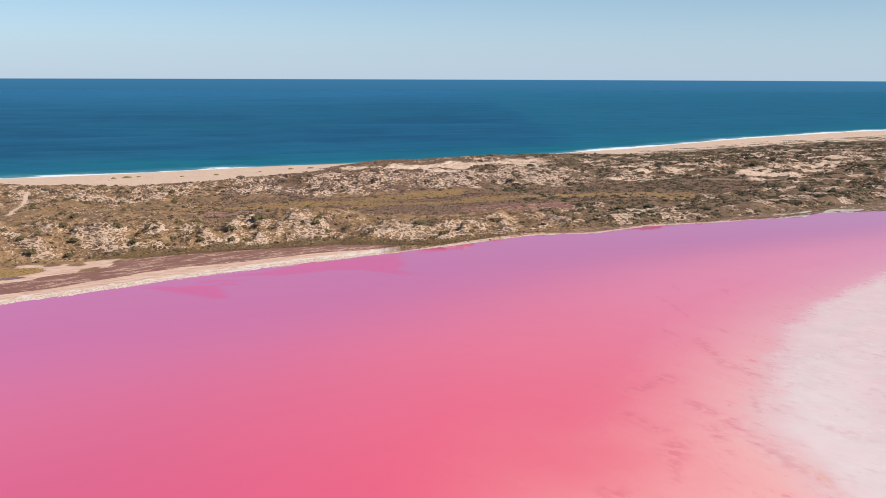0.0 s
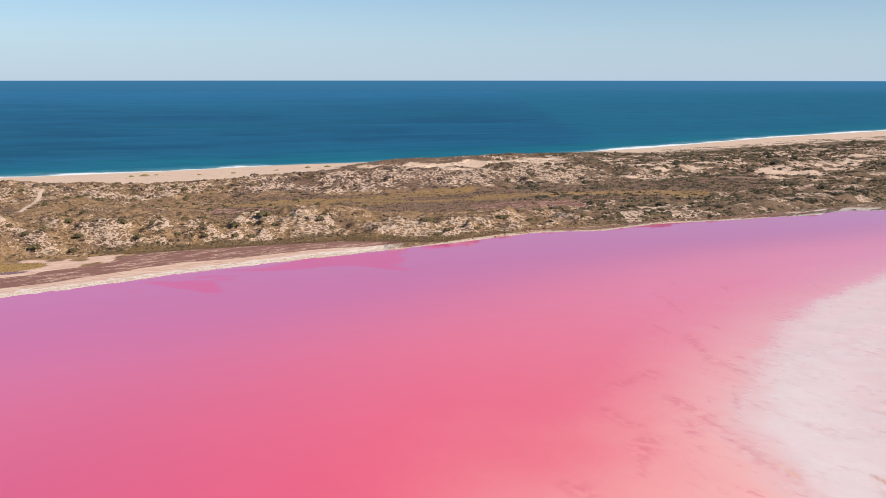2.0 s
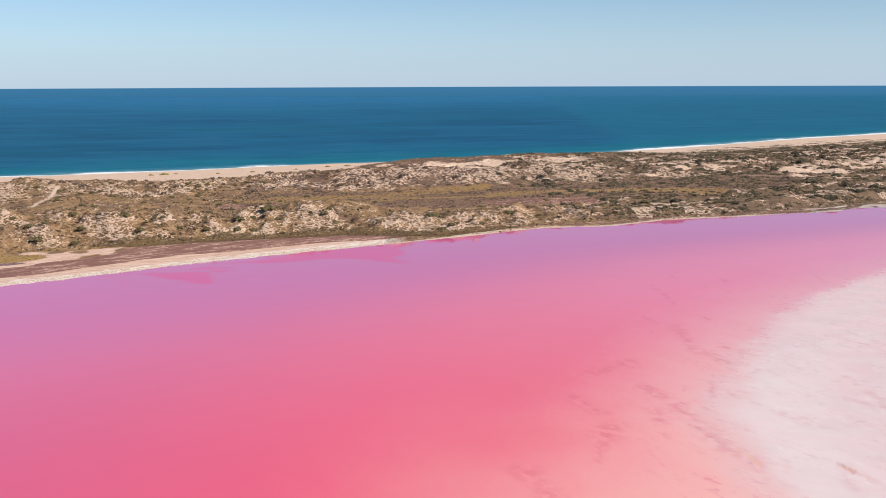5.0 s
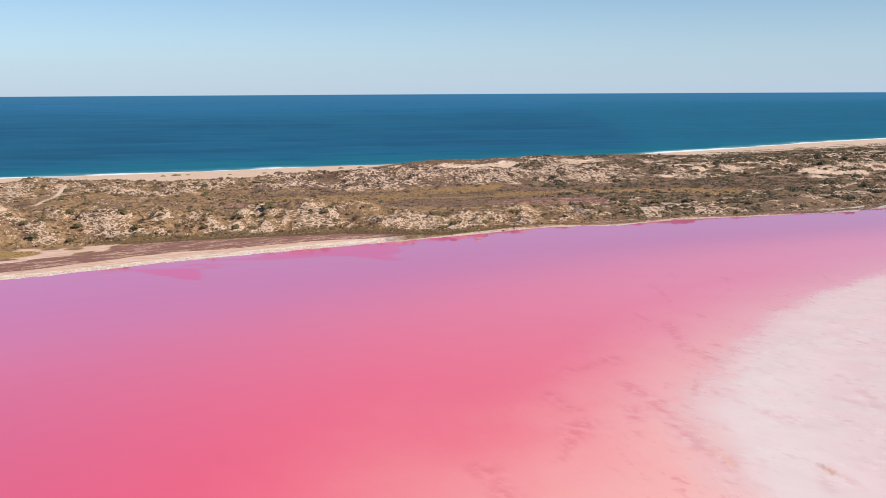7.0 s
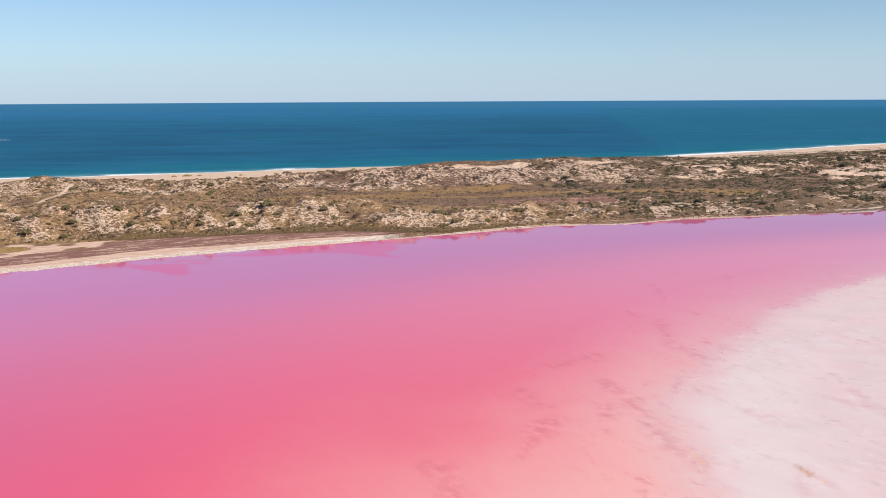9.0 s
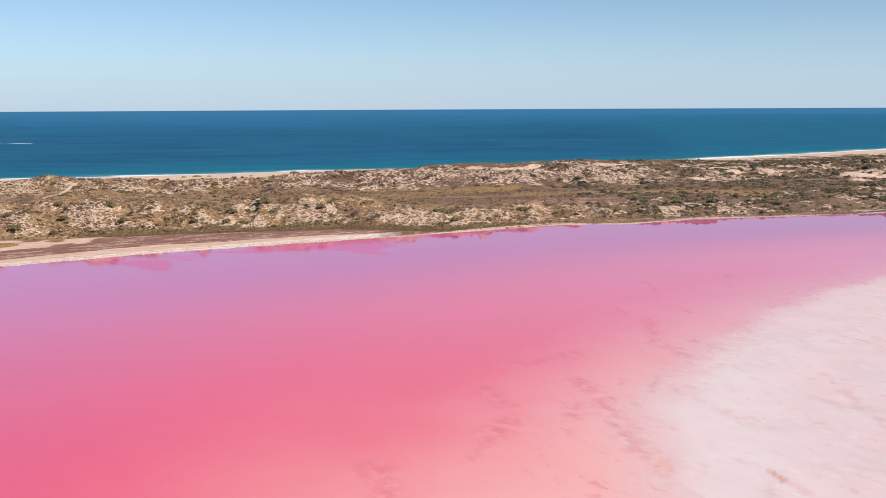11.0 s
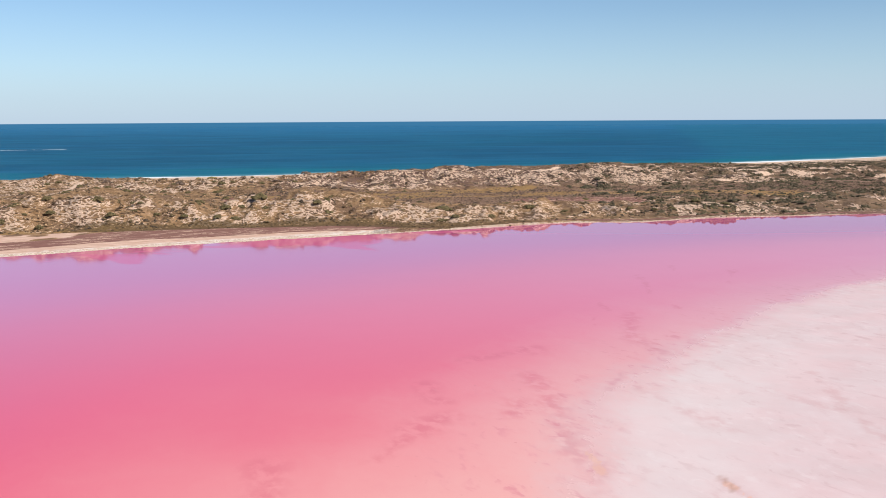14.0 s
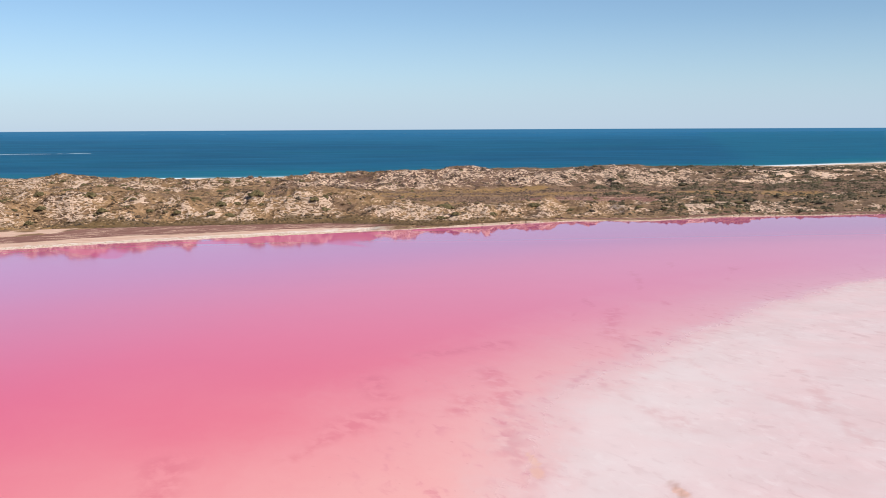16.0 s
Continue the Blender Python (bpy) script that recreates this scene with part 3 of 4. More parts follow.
def ochre(x, y):
    d = y - foot_line(x)
    margin = (1 - step(d, 1, 8)) * step(d, -5, -1) * (1 - step(x, -130, -100))
    strips = np.minimum(beside(x, y, ((-112, 540), (-80, 560), (-48, 574), (2, 620))), beside(x, y, ((22, 588), (64, 606), (110, 612), (145, 610))))
    strips = np.minimum(strips, 6 + beside(x, y, ((-60, 540), (-30, 566), (10, 578))))
    strips = 1 - step(strips + 12 * (fbm(x * 0.6, y, 12, 41) - 0.5), 9, 15)
    return np.maximum(np.maximum(0.96 * strips, 0.62 * margin), 0.97 * meadow(x, y))


def mud(x, y):
    w = y - lake_line(x)
    edge = 9 * ragged(x, y, 8, 51)
    flat_shore = step(y - rim_line(x) + edge, -1.2, 1.2) * (1 - step(y - mud_line(x) + edge, -1.2, 1.2)) * (1 - step(y - foot_line(x), -2, 3)) * west(x)
    wet_edge = step(w, 3, 4.5) * (1 - step(w, 6, 9)) * (1 - west(x)) * 0.62
    pans = np.minimum(beside(x, y, ((-118, 512), (-98, 524))) - 8, beside(x, y, ((22, 545), (40, 556), (66, 562))) - 12)
    pans = np.minimum(pans, beside(x, y, ((-72, 536), (-58, 548))) - 4)
    pans = 1 - step(pans + 10 * (fbm(x * 0.6, y, 10, 52) - 0.5), -2, 3)
    return np.maximum(np.maximum(flat_shore, wet_edge), 0.9 * pans)


def crust(x, y):
    w, d = y - lake_line(x), y - foot_line(x)
    edge = 9 * ragged(x, y, 8, 51)
    band = 1 - step(y - rim_line(x) + edge, -1.5, 1.2)
    pan = step(y - mud_line(x) + edge, -1.2, 1.2) * (1 - step(d + 8 * ragged(x, y, 6, 54), -3, 1)) * (1 - step(x + 10 * ragged(x, y, 5, 56), -136, -128))
    pan = pan * (1 - meadow(x, y)) * (0.4 + 0.6 * step(fbm(x * 0.5, y * 0.8, 8, 58, 4), 0.34, 0.52))
    fleck = 0.10 * step(ragged(x, y, 5, 57), 0.06, 0.2) * (1 - step(d, -4, 0)) * step(y - rim_line(x), 2, 8)
    spit = (0.4 + 0.6 * step(ragged(x, y, 7, 60), -0.12, 0.06)) * step(x, 171, 186) * (1 - step(w + 4 * (fbm(x, y, 9, 55) - 0.5), 9, 13)) * (1 - step(x, 330, 400))
    thin = 0.55 * (1 - step(w, 1.5, 4.5)) * (1 - west(x))
    land_side = np.maximum(np.maximum(band, 0.85 * pan), fleck) * west(x) * (1 - step(d, -2, 3)) * (1 - pool(x, y))
    return np.maximum(np.maximum(land_side, thin), spit) * step(w, -12, -8)


def rim(x, y):
    w = y - lake_line(x)
    salty = step(x, 171, 186) * (1 - step(w, 8, 12))
    lumps = (1 - step(w + 12 * ragged(x, y, 5, 59), 9, 19)) * (0.35 + 0.65 * west(x))
    return np.maximum(0.62 * lumps, 0.85 * salty) * step(w, -12, -8)


def spaced(a, b, gap):
    return np.linspace(a, b, max(2, int((b - a) / gap)))


cols = np.concatenate([spaced(-3000, -900, 300)[:-1], spaced(-900, -340, 12)[:-1], spaced(-340, 330, 1.15)[:-1],
                       spaced(330, 900, 3.2)[:-1], spaced(900, 3000, 150)])
tt = np.linspace(0, 1, 375)[:, None]
strip = (lake_line(cols) - 14) + (sea_line(cols) + 20 - lake_line(cols) + 14) * tt
rows = np.concatenate([np.full((1, len(cols)), -3000.0), np.full((1, len(cols)), -1200.0), (lake_line(cols) - 120)[None],
                       strip, (sea_line(cols) + 260)[None], np.full((1, len(cols)), 5600.0)])
ground = new("ground", sheet("ground", cols, rows, land, dict(bare=bare, east=east, ridge=ridge, fringe=fringe, ochre=ochre, mud=mud, pool=pool, crust=crust, rim=rim, flat=flats)))
ground.data.materials.append(GROUND)
tagged(ground, "pale sand dunes and muddy shore between lake and sea", "ground", kind="structure")

# ---- lake ----
salt_edge = curve_of((-600, 40), (100, 66), (160, 67), (180, 67), (206, 67), (231, 74), (259, 86), (293, 101), (327, 122), (384, 170), (420, 215), (470, 300), (560, 460), (900, 1000))


def salt(x, y):
    return (x - salt_edge(y)) * 0.85 - 3


def blot(x, y, cx, cy, along, across, turn):
    """1 inside a long soft blot, 0 outside."""
    c, k = math.cos(radians(turn)), math.sin(radians(turn))
    u, v = (x - cx) * c + (y - cy) * k, (y - cy) * c - (x - cx) * k
    return 1 - step(np.sqrt((u / along) ** 2 + (v / across) ** 2), 0.25, 1.6)


def scum(x, y):
    """Mats of pink algae that dull the water along the western shore: tapering tongues (x, y, half width) to (x, y, half width)."""
    out = 0 * x
    x, y = x + 5 * (fbm(x, y, 13, 43, 3) - 0.5), y + 5 * (fbm(x, y, 11, 45, 3) - 0.5)
    for ax, ay, ra, bx, by, rb in ((-107, 350, 1.5, -88, 347, 9), (-88, 347, 9, -76, 336, 3.5), (-86, 361, 3, -74, 362, 2), (-80, 356, 3, -75, 355, 2),
                                   (-82, 371, 2, -62, 379, 5), (-62, 380, 6, -46, 394, 11), (-48, 395, 11, -28, 397, 14), (-28, 390, 9, -11, 374, 1.2),
                                   (-28, 405, 10, -19, 415, 4), (-69, 347, 1.1, -60, 343, 0.7), (-106, 333, 1.6, -104, 336, 1.6), (-116, 330, 0.8, -112, 328, 0.7),
                                   (-128, 325, 1.4, -121, 325.5, 0.9), (-117, 340, 1.6, -112, 343.5, 1.2), (-8, 428, 4, 12, 441, 3), (17, 401, 0.8, 23, 393, 0.7)):
        t = np.clip(((x - ax) * (bx - ax) + (y - ay) * (by - ay)) / ((bx - ax) ** 2 + (by - ay) ** 2), 0, 1)
        away = np.hypot(x - ax - t * (bx - ax), y - ay - t * (by - ay)) - (ra + (rb - ra) * t)
        out = np.maximum(out, 1 - step(away, -3.5, 3.0))
    return out


def stain(x, y):
    """Cracks and tidemarks in the salt: a half width and the line each runs along."""
    out = 0 * x
    wobble = 3.2 * (fbm(x, y, 6, 95, 3) - 0.5)
    for half, line in ((1.2, ((58, 225), (61.3, 216), (65.6, 201), (68, 187), (72.7, 181))), (1.0, ((72.7, 181), (72.4, 177))),
                       (1.0, ((73.8, 283), (74.3, 258), (77.7, 250), (81, 245))), (0.8, ((77, 218.5), (82, 210), (85.6, 205), (89.6, 200))),
                       (1.1, ((42, 216), (45, 208), (47, 206.5))), (1.6, ((49, 198), (47.6, 195), (46.5, 191))), (0.9, ((46, 188), (44.3, 178.6))),
                       (1.5, ((30.6, 174), (33.4, 169), (34.7, 162))), (1.2, ((57.8, 209), (58, 207))), (1.1, ((58.1, 202.5), (58.3, 201))),
                       (1.3, ((87.3, 179), (89.2, 173.2))), (1.0, ((86, 173.7), (86.4, 168))), (0.7, ((73.2, 172), (76.2, 168.6))),
                       (1.0, ((45.5, 232.6), (50.7, 237.3), (56.3, 245), (58, 240.7)))):
        out = np.maximum(out, 1 - step(beside(x, y, line) + wobble, -0.8, half * 3.2))
    for half, line in ((0.8, ((74.2, 338), (76.4, 326), (78, 309))), (0.6, ((83.4, 357), (85.1, 342))), (0.6, ((100.6, 352), (98, 329))), (0.5, ((83, 295), (84.6, 288))),
                       (0.6, ((66, 294.5), (68.8, 284.6))), (0.6, ((65.7, 278), (66.9, 266.5))), (0.6, ((89.6, 253), (90.8, 248))), (0.7, ((73.6, 229.6), (71.8, 217.4))),
                       (0.6, ((133, 364), (134.3, 340))), (0.8, ((86, 257), (89.5, 249), (95.7, 245))), (0.8, ((88.4, 240), (92.5, 228), (98, 220), (107, 212))), (0.8, ((105.4, 235), (107.2, 214), (110, 198))),
                       (0.6, ((89.7, 184.4), (91.6, 180.5))), (0.6, ((95.6, 185), (97.2, 181))), (0.6, ((82.5, 209.3), (84.4, 205.6), (87.5, 205.5), (89.6, 200)))):
        out = np.maximum(out, 0.8 - step(beside(x, y, line) + wobble, 0, half * 2.0))
    return np.maximum(out, 0)


def crack(x, y):
    """Open cracks where the crust has lifted."""
    return np.maximum(0, 1 - step(beside(x, y, ((86.9, 180.3), (87.5, 178.4), (88.2, 177.2), (87.9, 176.2))), 0.1, 0.7))


def rust(x, y):
    """Small rust-coloured patches on the salt."""
    out = 0 * x
    for b in ((72.3, 180.3, 2.6, 0.9, -70), (71.2, 184.5, 3.0, 0.6, -65), (87.9, 177.6, 1.9, 0.9, -60), (89.6, 174.2, 2.0, 0.35, -70)):
        out = np.maximum(out, blot(x, y, *b))
    return out


lcols = np.concatenate([spaced(-3000, -340, 200)[:-1], spaced(-340, -150, 6)[:-1], spaced(-150, 20, 1.5)[:-1], spaced(20, 120, 0.6)[:-1], spaced(120, 330, 1.2)[:-1], spaced(330, 3000, 130)])
lt = np.concatenate([np.linspace(0, 0.5, 210)[:-1], np.linspace(0.5, 1, 110)])[:, None]
lrows = np.concatenate([np.full((1, len(lcols)), -3000.0), 100 + (lake_line(lcols) + 6 - 100) * lt])
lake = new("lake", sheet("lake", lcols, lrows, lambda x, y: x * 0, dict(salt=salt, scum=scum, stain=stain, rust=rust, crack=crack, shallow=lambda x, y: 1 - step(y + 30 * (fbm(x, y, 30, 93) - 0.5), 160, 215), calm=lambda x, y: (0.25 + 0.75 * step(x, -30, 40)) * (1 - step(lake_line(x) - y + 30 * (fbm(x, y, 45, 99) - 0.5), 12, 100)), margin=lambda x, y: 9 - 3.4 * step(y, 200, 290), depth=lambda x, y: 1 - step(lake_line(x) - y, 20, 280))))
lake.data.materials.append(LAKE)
tagged(lake, "still pink salt lake paling to white salt", "lake", kind="structure")

# ---- sea ----
scols = np.concatenate([spaced(-5200, -900, 215)[:-1], spaced(-900, 900, 6)[:-1], spaced(900, 5200, 215)])
st = (np.linspace(0, 1, 60) ** 3)[:, None]
srows = (sea_line(scols) - 10) + (5600 - sea_line(scols)) * st
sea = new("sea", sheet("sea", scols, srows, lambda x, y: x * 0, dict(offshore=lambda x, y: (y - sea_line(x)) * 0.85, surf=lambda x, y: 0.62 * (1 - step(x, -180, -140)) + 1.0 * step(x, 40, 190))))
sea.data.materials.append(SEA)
tagged(sea, "deep blue ocean with a turquoise shallow edge", "sea", kind="structure")


# ---- low plants, too many to count ----
rng = np.random.default_rng(7)
DOME = np.array([(math.cos(k * math.pi / 3), math.sin(k * math.pi / 3), -0.25) for k in range(6)]
                + [(0.72 * math.cos((k + 0.5) * math.pi / 3), 0.72 * math.sin((k + 0.5) * math.pi / 3), 0.55) for k in range(6)] + [(0, 0, 0.85)])
DOME_FACES = np.array([(k, (k + 1) % 6, 6 + k) for k in range(6)] + [((k + 1) % 6, 6 + (k + 1) % 6, 6 + k) for k in range(6)]
                      + [(6 + k, 6 + (k + 1) % 6, 12) for k in range(6)])


def spots(count, x0, x1, chance, seed):
    """Random places on the land where chance(x, y) allows."""
    r = np.random.default_rng(seed)
    x = r.uniform(x0, x1, count)
    y0, y1 = foot_line(x) - 4, beach_line(x) + 20 + 60 * step(x, 150, 230)
    y = y0 + (y1 - y0) * r.random(count)
    keep = r.random(count) < chance(x, y)
    return x[keep], y[keep]


def tufts(name, x, y, size, squat, material, label, category, jitter=0.3, template=DOME, faces=DOME_FACES, smooth=False):
    """Low clumps at x, y in one mesh."""
    n, k = len(x), len(template)
    a = rng.uniform(0, 2 * math.pi, n)[:, None]
    p = template[None] * (1 + rng.uniform(-jitter, jitter, (n, k, 3)))
    sx = size[:, None] * rng.uniform(0.7, 1.35, (n, 1))
    u, v = p[:, :, 0] * sx, p[:, :, 1] * size[:, None]
    px, py = x[:, None] + u * np.cos(a) - v * np.sin(a), y[:, None] + u * np.sin(a) + v * np.cos(a)
    pz = land(x, y)[:, None] + p[:, :, 2] * (size * squat)[:, None]
    verts = np.stack([px, py, pz], -1).reshape(-1, 3)
    f = (faces[None] + (np.arange(n) * k)[:, None, None]).reshape(-1, 3)
    ob = new(name, mesh_of(name, verts, f, smooth=smooth))
    ob.data.materials.append(material)
    return tagged(ob, label, category, kind="stuff")


TUFT = np.array([(math.cos(k * math.pi / 2), math.sin(k * math.pi / 2), -0.25) for k in range(4)]
                + [(0.74 * math.cos((k + 0.5) * math.pi / 2), 0.74 * math.sin((k + 0.5) * math.pi / 2), 0.55) for k in range(4)] + [(0, 0, 0.9)])
TUFT_FACES = np.array([(k, (k + 1) % 4, 4 + k) for k in range(4)] + [((k + 1) % 4, 4 + (k + 1) % 4, 4 + k) for k in range(4)]
                      + [(4 + k, 4 + (k + 1) % 4, 8) for k in range(4)])


def scattered(x, y, size, count):
    """Breaks each clump up into ragged tufts that lean together along the wind."""
    n = len(x)
    a, q = rng.uniform(0, 2 * math.pi, (n, count)), np.sqrt(rng.random((n, count)))
    u, v = q * np.cos(a) * 1.35 * size[:, None], q * np.sin(a) * 0.75 * size[:, None]
    small = size[:, None] * rng.uniform(0.32, 0.68, (n, count)) * (1.15 - 0.5 * q)
    return (x[:, None] + 0.9 * u - 0.43 * v).ravel(), (y[:, None] + 0.43 * u + 0.9 * v).ravel(), small.ravel()


def brown(x, y):
    """Where the scrub is red-brown: the flat and the outer dune."""
    outer = step(y - crest_line(x), 20, 60) * step(x, -120, -80) * (1 - step(x, 90, 140))
    return np.maximum(flats(x, y), 0.8 * outer)


def heath_chance(x, y):
    d = y - foot_line(x)
    c = 1 - step(bare(x, y) + 0.4 * (fbm(x, y, 2.6, 71, 2) - 0.5), 0.45, 0.95)
    thin = 0.35 + 0.65 * np.maximum(drifts(x, y), np.maximum(east(x, y), brown(x, y)))
    c = thin * c * (1 - 0.8 * np.clip(ochre(x, y) + mud(x, y), 0, 1)) * (1 - 0.1 * flats(x, y))
    c = np.maximum(c, 0.10 * step(fbm(x, y, 5, 73, 2), 0.45, 0.6))
    return c * step(d, -2, 3) * (1 - track(x, y)) * (1 - hollows(x, y)) * step(beach_line(x) - y, 0, 12)


CONE = np.array([(math.cos(k * 1.2566), math.sin(k * 1.2566), -0.25) for k in range(5)] + [(0.15, 0.1, 0.95)])
CONE_FACES = np.array([(k, (k + 1) % 5, 5) for k in range(5)])
x, y = spots(100000, -330, 330, lambda x, y: heath_chance(x, y) * (1 - 0.6 * east(x, y)) * (1 - 0.7 * brown(x, y)), 1)
dry_heath = tufts("dry_heath", x, y, rng.uniform(0.4, 1.05, len(x)) ** 1.3, rng.uniform(0.25, 0.5, len(x)), HEATH,
                  "low grey-brown dry heath clumps on the sand", "heath", 0.35, CONE, CONE_FACES)


def grass_chance(x, y):
    d = y - foot_line(x)
    zone = 0.25 + 0.75 * drifts(x, y)
    patchy = step(fbm(x, y, 5, 75, 3), 0.44, 0.56) * (1 - step(bare(x, y), 0.5, 0.85))
    return zone * patchy * step(d, -1, 4) * (1 - track(x, y)) * (1 - hollows(x, y)) * (1 - 0.7 * east(x, y)) * (1 - flats(x, y))


x, y = spots(170000, -330, 250, grass_chance, 13)
dune_grass = tufts("dune_grass", x, y, rng.uniform(0.3, 0.75, len(x)) ** 1.2, rng.uniform(0.3, 0.6, len(x)), STRAW,
                   "straw-coloured dune grass tufts on open sand", "grass", 0.4, CONE, CONE_FACES)
x, y = spots(140000, -200, 260, lambda x, y: heath_chance(x, y) * brown(x, y), 4)
flat_heath = tufts("flat_heath", x, y, rng.uniform(0.35, 0.95, len(x)) ** 1.3, rng.uniform(0.35, 0.7, len(x)), BROWN_HEATH,
                   "low red-brown scrub on the flat between dunes", "heath", 0.35, CONE, CONE_FACES)
x, y = spots(33000, 20, 800, lambda x, y: heath_chance(x, y) * east(x, y) * (0.06 + 0.94 * step(fbm(x * 0.8, y, 13, 81, 3), 0.42, 0.50)), 2)
x, y, size = scattered(x, y, rng.uniform(0.4, 1.0, len(x)) ** 1.5 * 2.36, 5)
green_heath = tufts("green_heath", x, y, size, rng.uniform(0.55, 1.0, len(x)), DARK_HEATH,
                    "dense dark grey-green heath over the dunes", "heath", 0.5, TUFT, TUFT_FACES)
x, y = spots(14000, -330, 120, lambda x, y: heath_chance(x, y) * (1 - east(x, y)) * step(fbm(x, y, 9, 83), 0.46, 0.58), 3)
x, y, size = scattered(x, y, rng.uniform(0.4, 1.4, len(x)), 5)
dark_heath = tufts("dark_heath", x, y, size, rng.uniform(0.6, 1.1, len(x)), MAUVE_HEATH,
                   "scattered dark low heath clumps on the sand", "heath", 0.5, TUFT, TUFT_FACES)

# a dark fringe of samphire along the foot of the dunes
x, y = spots(60000, -330, 330, lambda x, y: fringe(x, y) * 0.9, 8)
samphire = tufts("samphire", x, y, rng.uniform(0.25, 0.7, len(x)), rng.uniform(0.5, 0.9, len(x)), SAMPHIRE,
                 "low brown samphire fringe at the foot of the dunes", "samphire")
# flakes of salt crust along the water
r = np.random.default_rng(12)
x = r.uniform(-330, 330, 120000)
w = r.random(120000) ** 1.6 * 9
keep = r.random(120000) < np.where(x < -25, 0.22, 0.5 * (w < 3) * (x < 150)) * step(fbm(x, w * 3, 6, 14), 0.36, 0.6)
x, w = x[keep], w[keep]
crust_flakes = tufts("salt_crust", x, lake_line(x) + w - 1, r.uniform(0.2, 0.65, len(x)), r.uniform(0.15, 0.35, len(x)), CRUST,
                     "crumbling cream salt crust along the waterline", "salt crust", 0.4, CONE, CONE_FACES)
# ochre grass on the shore meadow
r = np.random.default_rng(18)
x, y = r.uniform(-200, -145, 14000), r.uniform(352, 392, 14000)
keep = r.random(14000) < 0.5 * meadow(x, y) * step(fbm(x, y, 3, 48, 3), 0.40, 0.56)
x, y = x[keep], y[keep]
meadow_grass = tufts("meadow_grass", x, y, r.uniform(0.2, 0.6, len(x)), r.uniform(0.3, 0.6, len(x)), OCHRE_GRASS,
                     "low ochre grass tufts on the shore meadow", "grass", 0.4, CONE, CONE_FACES)
# small hummocks of grass on the upper beach
x, y = spots(60000, -330, 700, lambda x, y: (1 - step(np.abs(y - beach_line(x) - 3), 1, 16)) * step(fbm(x, y, 8, 85), 0.50, 0.64) * 0.6, 9)
beach_grass = tufts("beach_grass", x, y, rng.uniform(0.3, 0.9, len(x)), rng.uniform(0.4, 0.7, len(x)), HEATH,
                    "sparse dry grass tufts on the upper beach", "grass")


# scrub that has crept over the sand where the beach meets the dunes
x, y = spots(105000, -195, 60, lambda x, y: (1 - step(np.abs(y - beach_line(x) + 8), 20, 34 + 26 * (1 - step(x, -150, -120)))) * step(fbm(x * 0.8, y * 0.5, 10, 87, 3), 0.50, 0.56) * 0.9, 10)
beach_scrub = tufts("beach_scrub", x, y, rng.uniform(0.4, 1.0, len(x)), rng.uniform(0.4, 0.7, len(x)), BROWN_HEATH,
                    "patches of low brown scrub on the beach sand", "scrub", 0.35, CONE, CONE_FACES)


def strip_chance(x, y):
    b, e = beach_line(x), sea_line(x)
    q = (y - b) / (e - b)
    return step(q, -0.25, -0.1) * (1 - step(q, 0.30, 0.45)) * step(x, 150, 230) * step(fbm((x + y) * 0.35, y - x, 13, 89, 3), 0.53, 0.60) * 0.9


x, y = spots(160000, 150, 720, strip_chance, 17)
beach_strips = tufts("beach_strips", x, y, rng.uniform(0.4, 1.2, len(x)), rng.uniform(0.15, 0.3, len(x)), DARK_HEATH,
                     "long dark strips of scrub on the upper beach", "scrub", 0.35, CONE, CONE_FACES)

# ---- shrubs that stand alone ----
LEAF = heath_material("shrub_leaves", (0.085, 0.068, 0.034), (0.130, 0.104, 0.051), (0.19, 0.151, 0.075))
DARK_LEAF = heath_material("grey_leaves", (0.052, 0.045, 0.028), (0.094, 0.079, 0.051), (0.165, 0.135, 0.088))
STRAW_LEAF = heath_material("straw_leaves", (0.20, 0.16, 0.06), (0.28, 0.22, 0.09), (0.36, 0.29, 0.13))


def crown_mesh(name, lumps, seed, squat):
    """A rounded crown of many small ragged leaf clumps, about 1 m in radius."""
    r = np.random.default_rng(seed)
    ico = bmesh.new()
    bmesh.ops.create_icosphere(ico, subdivisions=1, radius=1)
    base = np.array([v.co[:] for v in ico.verts])
    tri = np.array([[v.index for v in f.verts] for f in ico.faces])
    ico.free()
    a, q = r.uniform(0, 2 * math.pi, lumps), np.sqrt(r.random(lumps))
    lobes = 1 + 0.22 * np.sin(a * 3 + seed) + 0.12 * np.sin(a * 5 + 2 * seed)
    x, y = q * np.cos(a) * lobes * 0.85, q * np.sin(a) * lobes * 0.85
    z = squat * np.sqrt(np.clip(1.08 - q ** 2, 0.05, 1)) * r.uniform(0.35, 1.0, lumps)
    size = r.uniform(0.13, 0.28, lumps)
    p = base[None] * size[:, None, None] * r.uniform(0.65, 1.4, (lumps, len(base), 1)) * np.array([1, 1, 0.75])
    p = p + np.stack([x, y, z], 1)[:, None, :]
    f = (tri[None] + (np.arange(lumps) * len(base))[:, None, None]).reshape(-1, 3)
    return mesh_of(name, p.reshape(-1, 3), f, smooth=False)


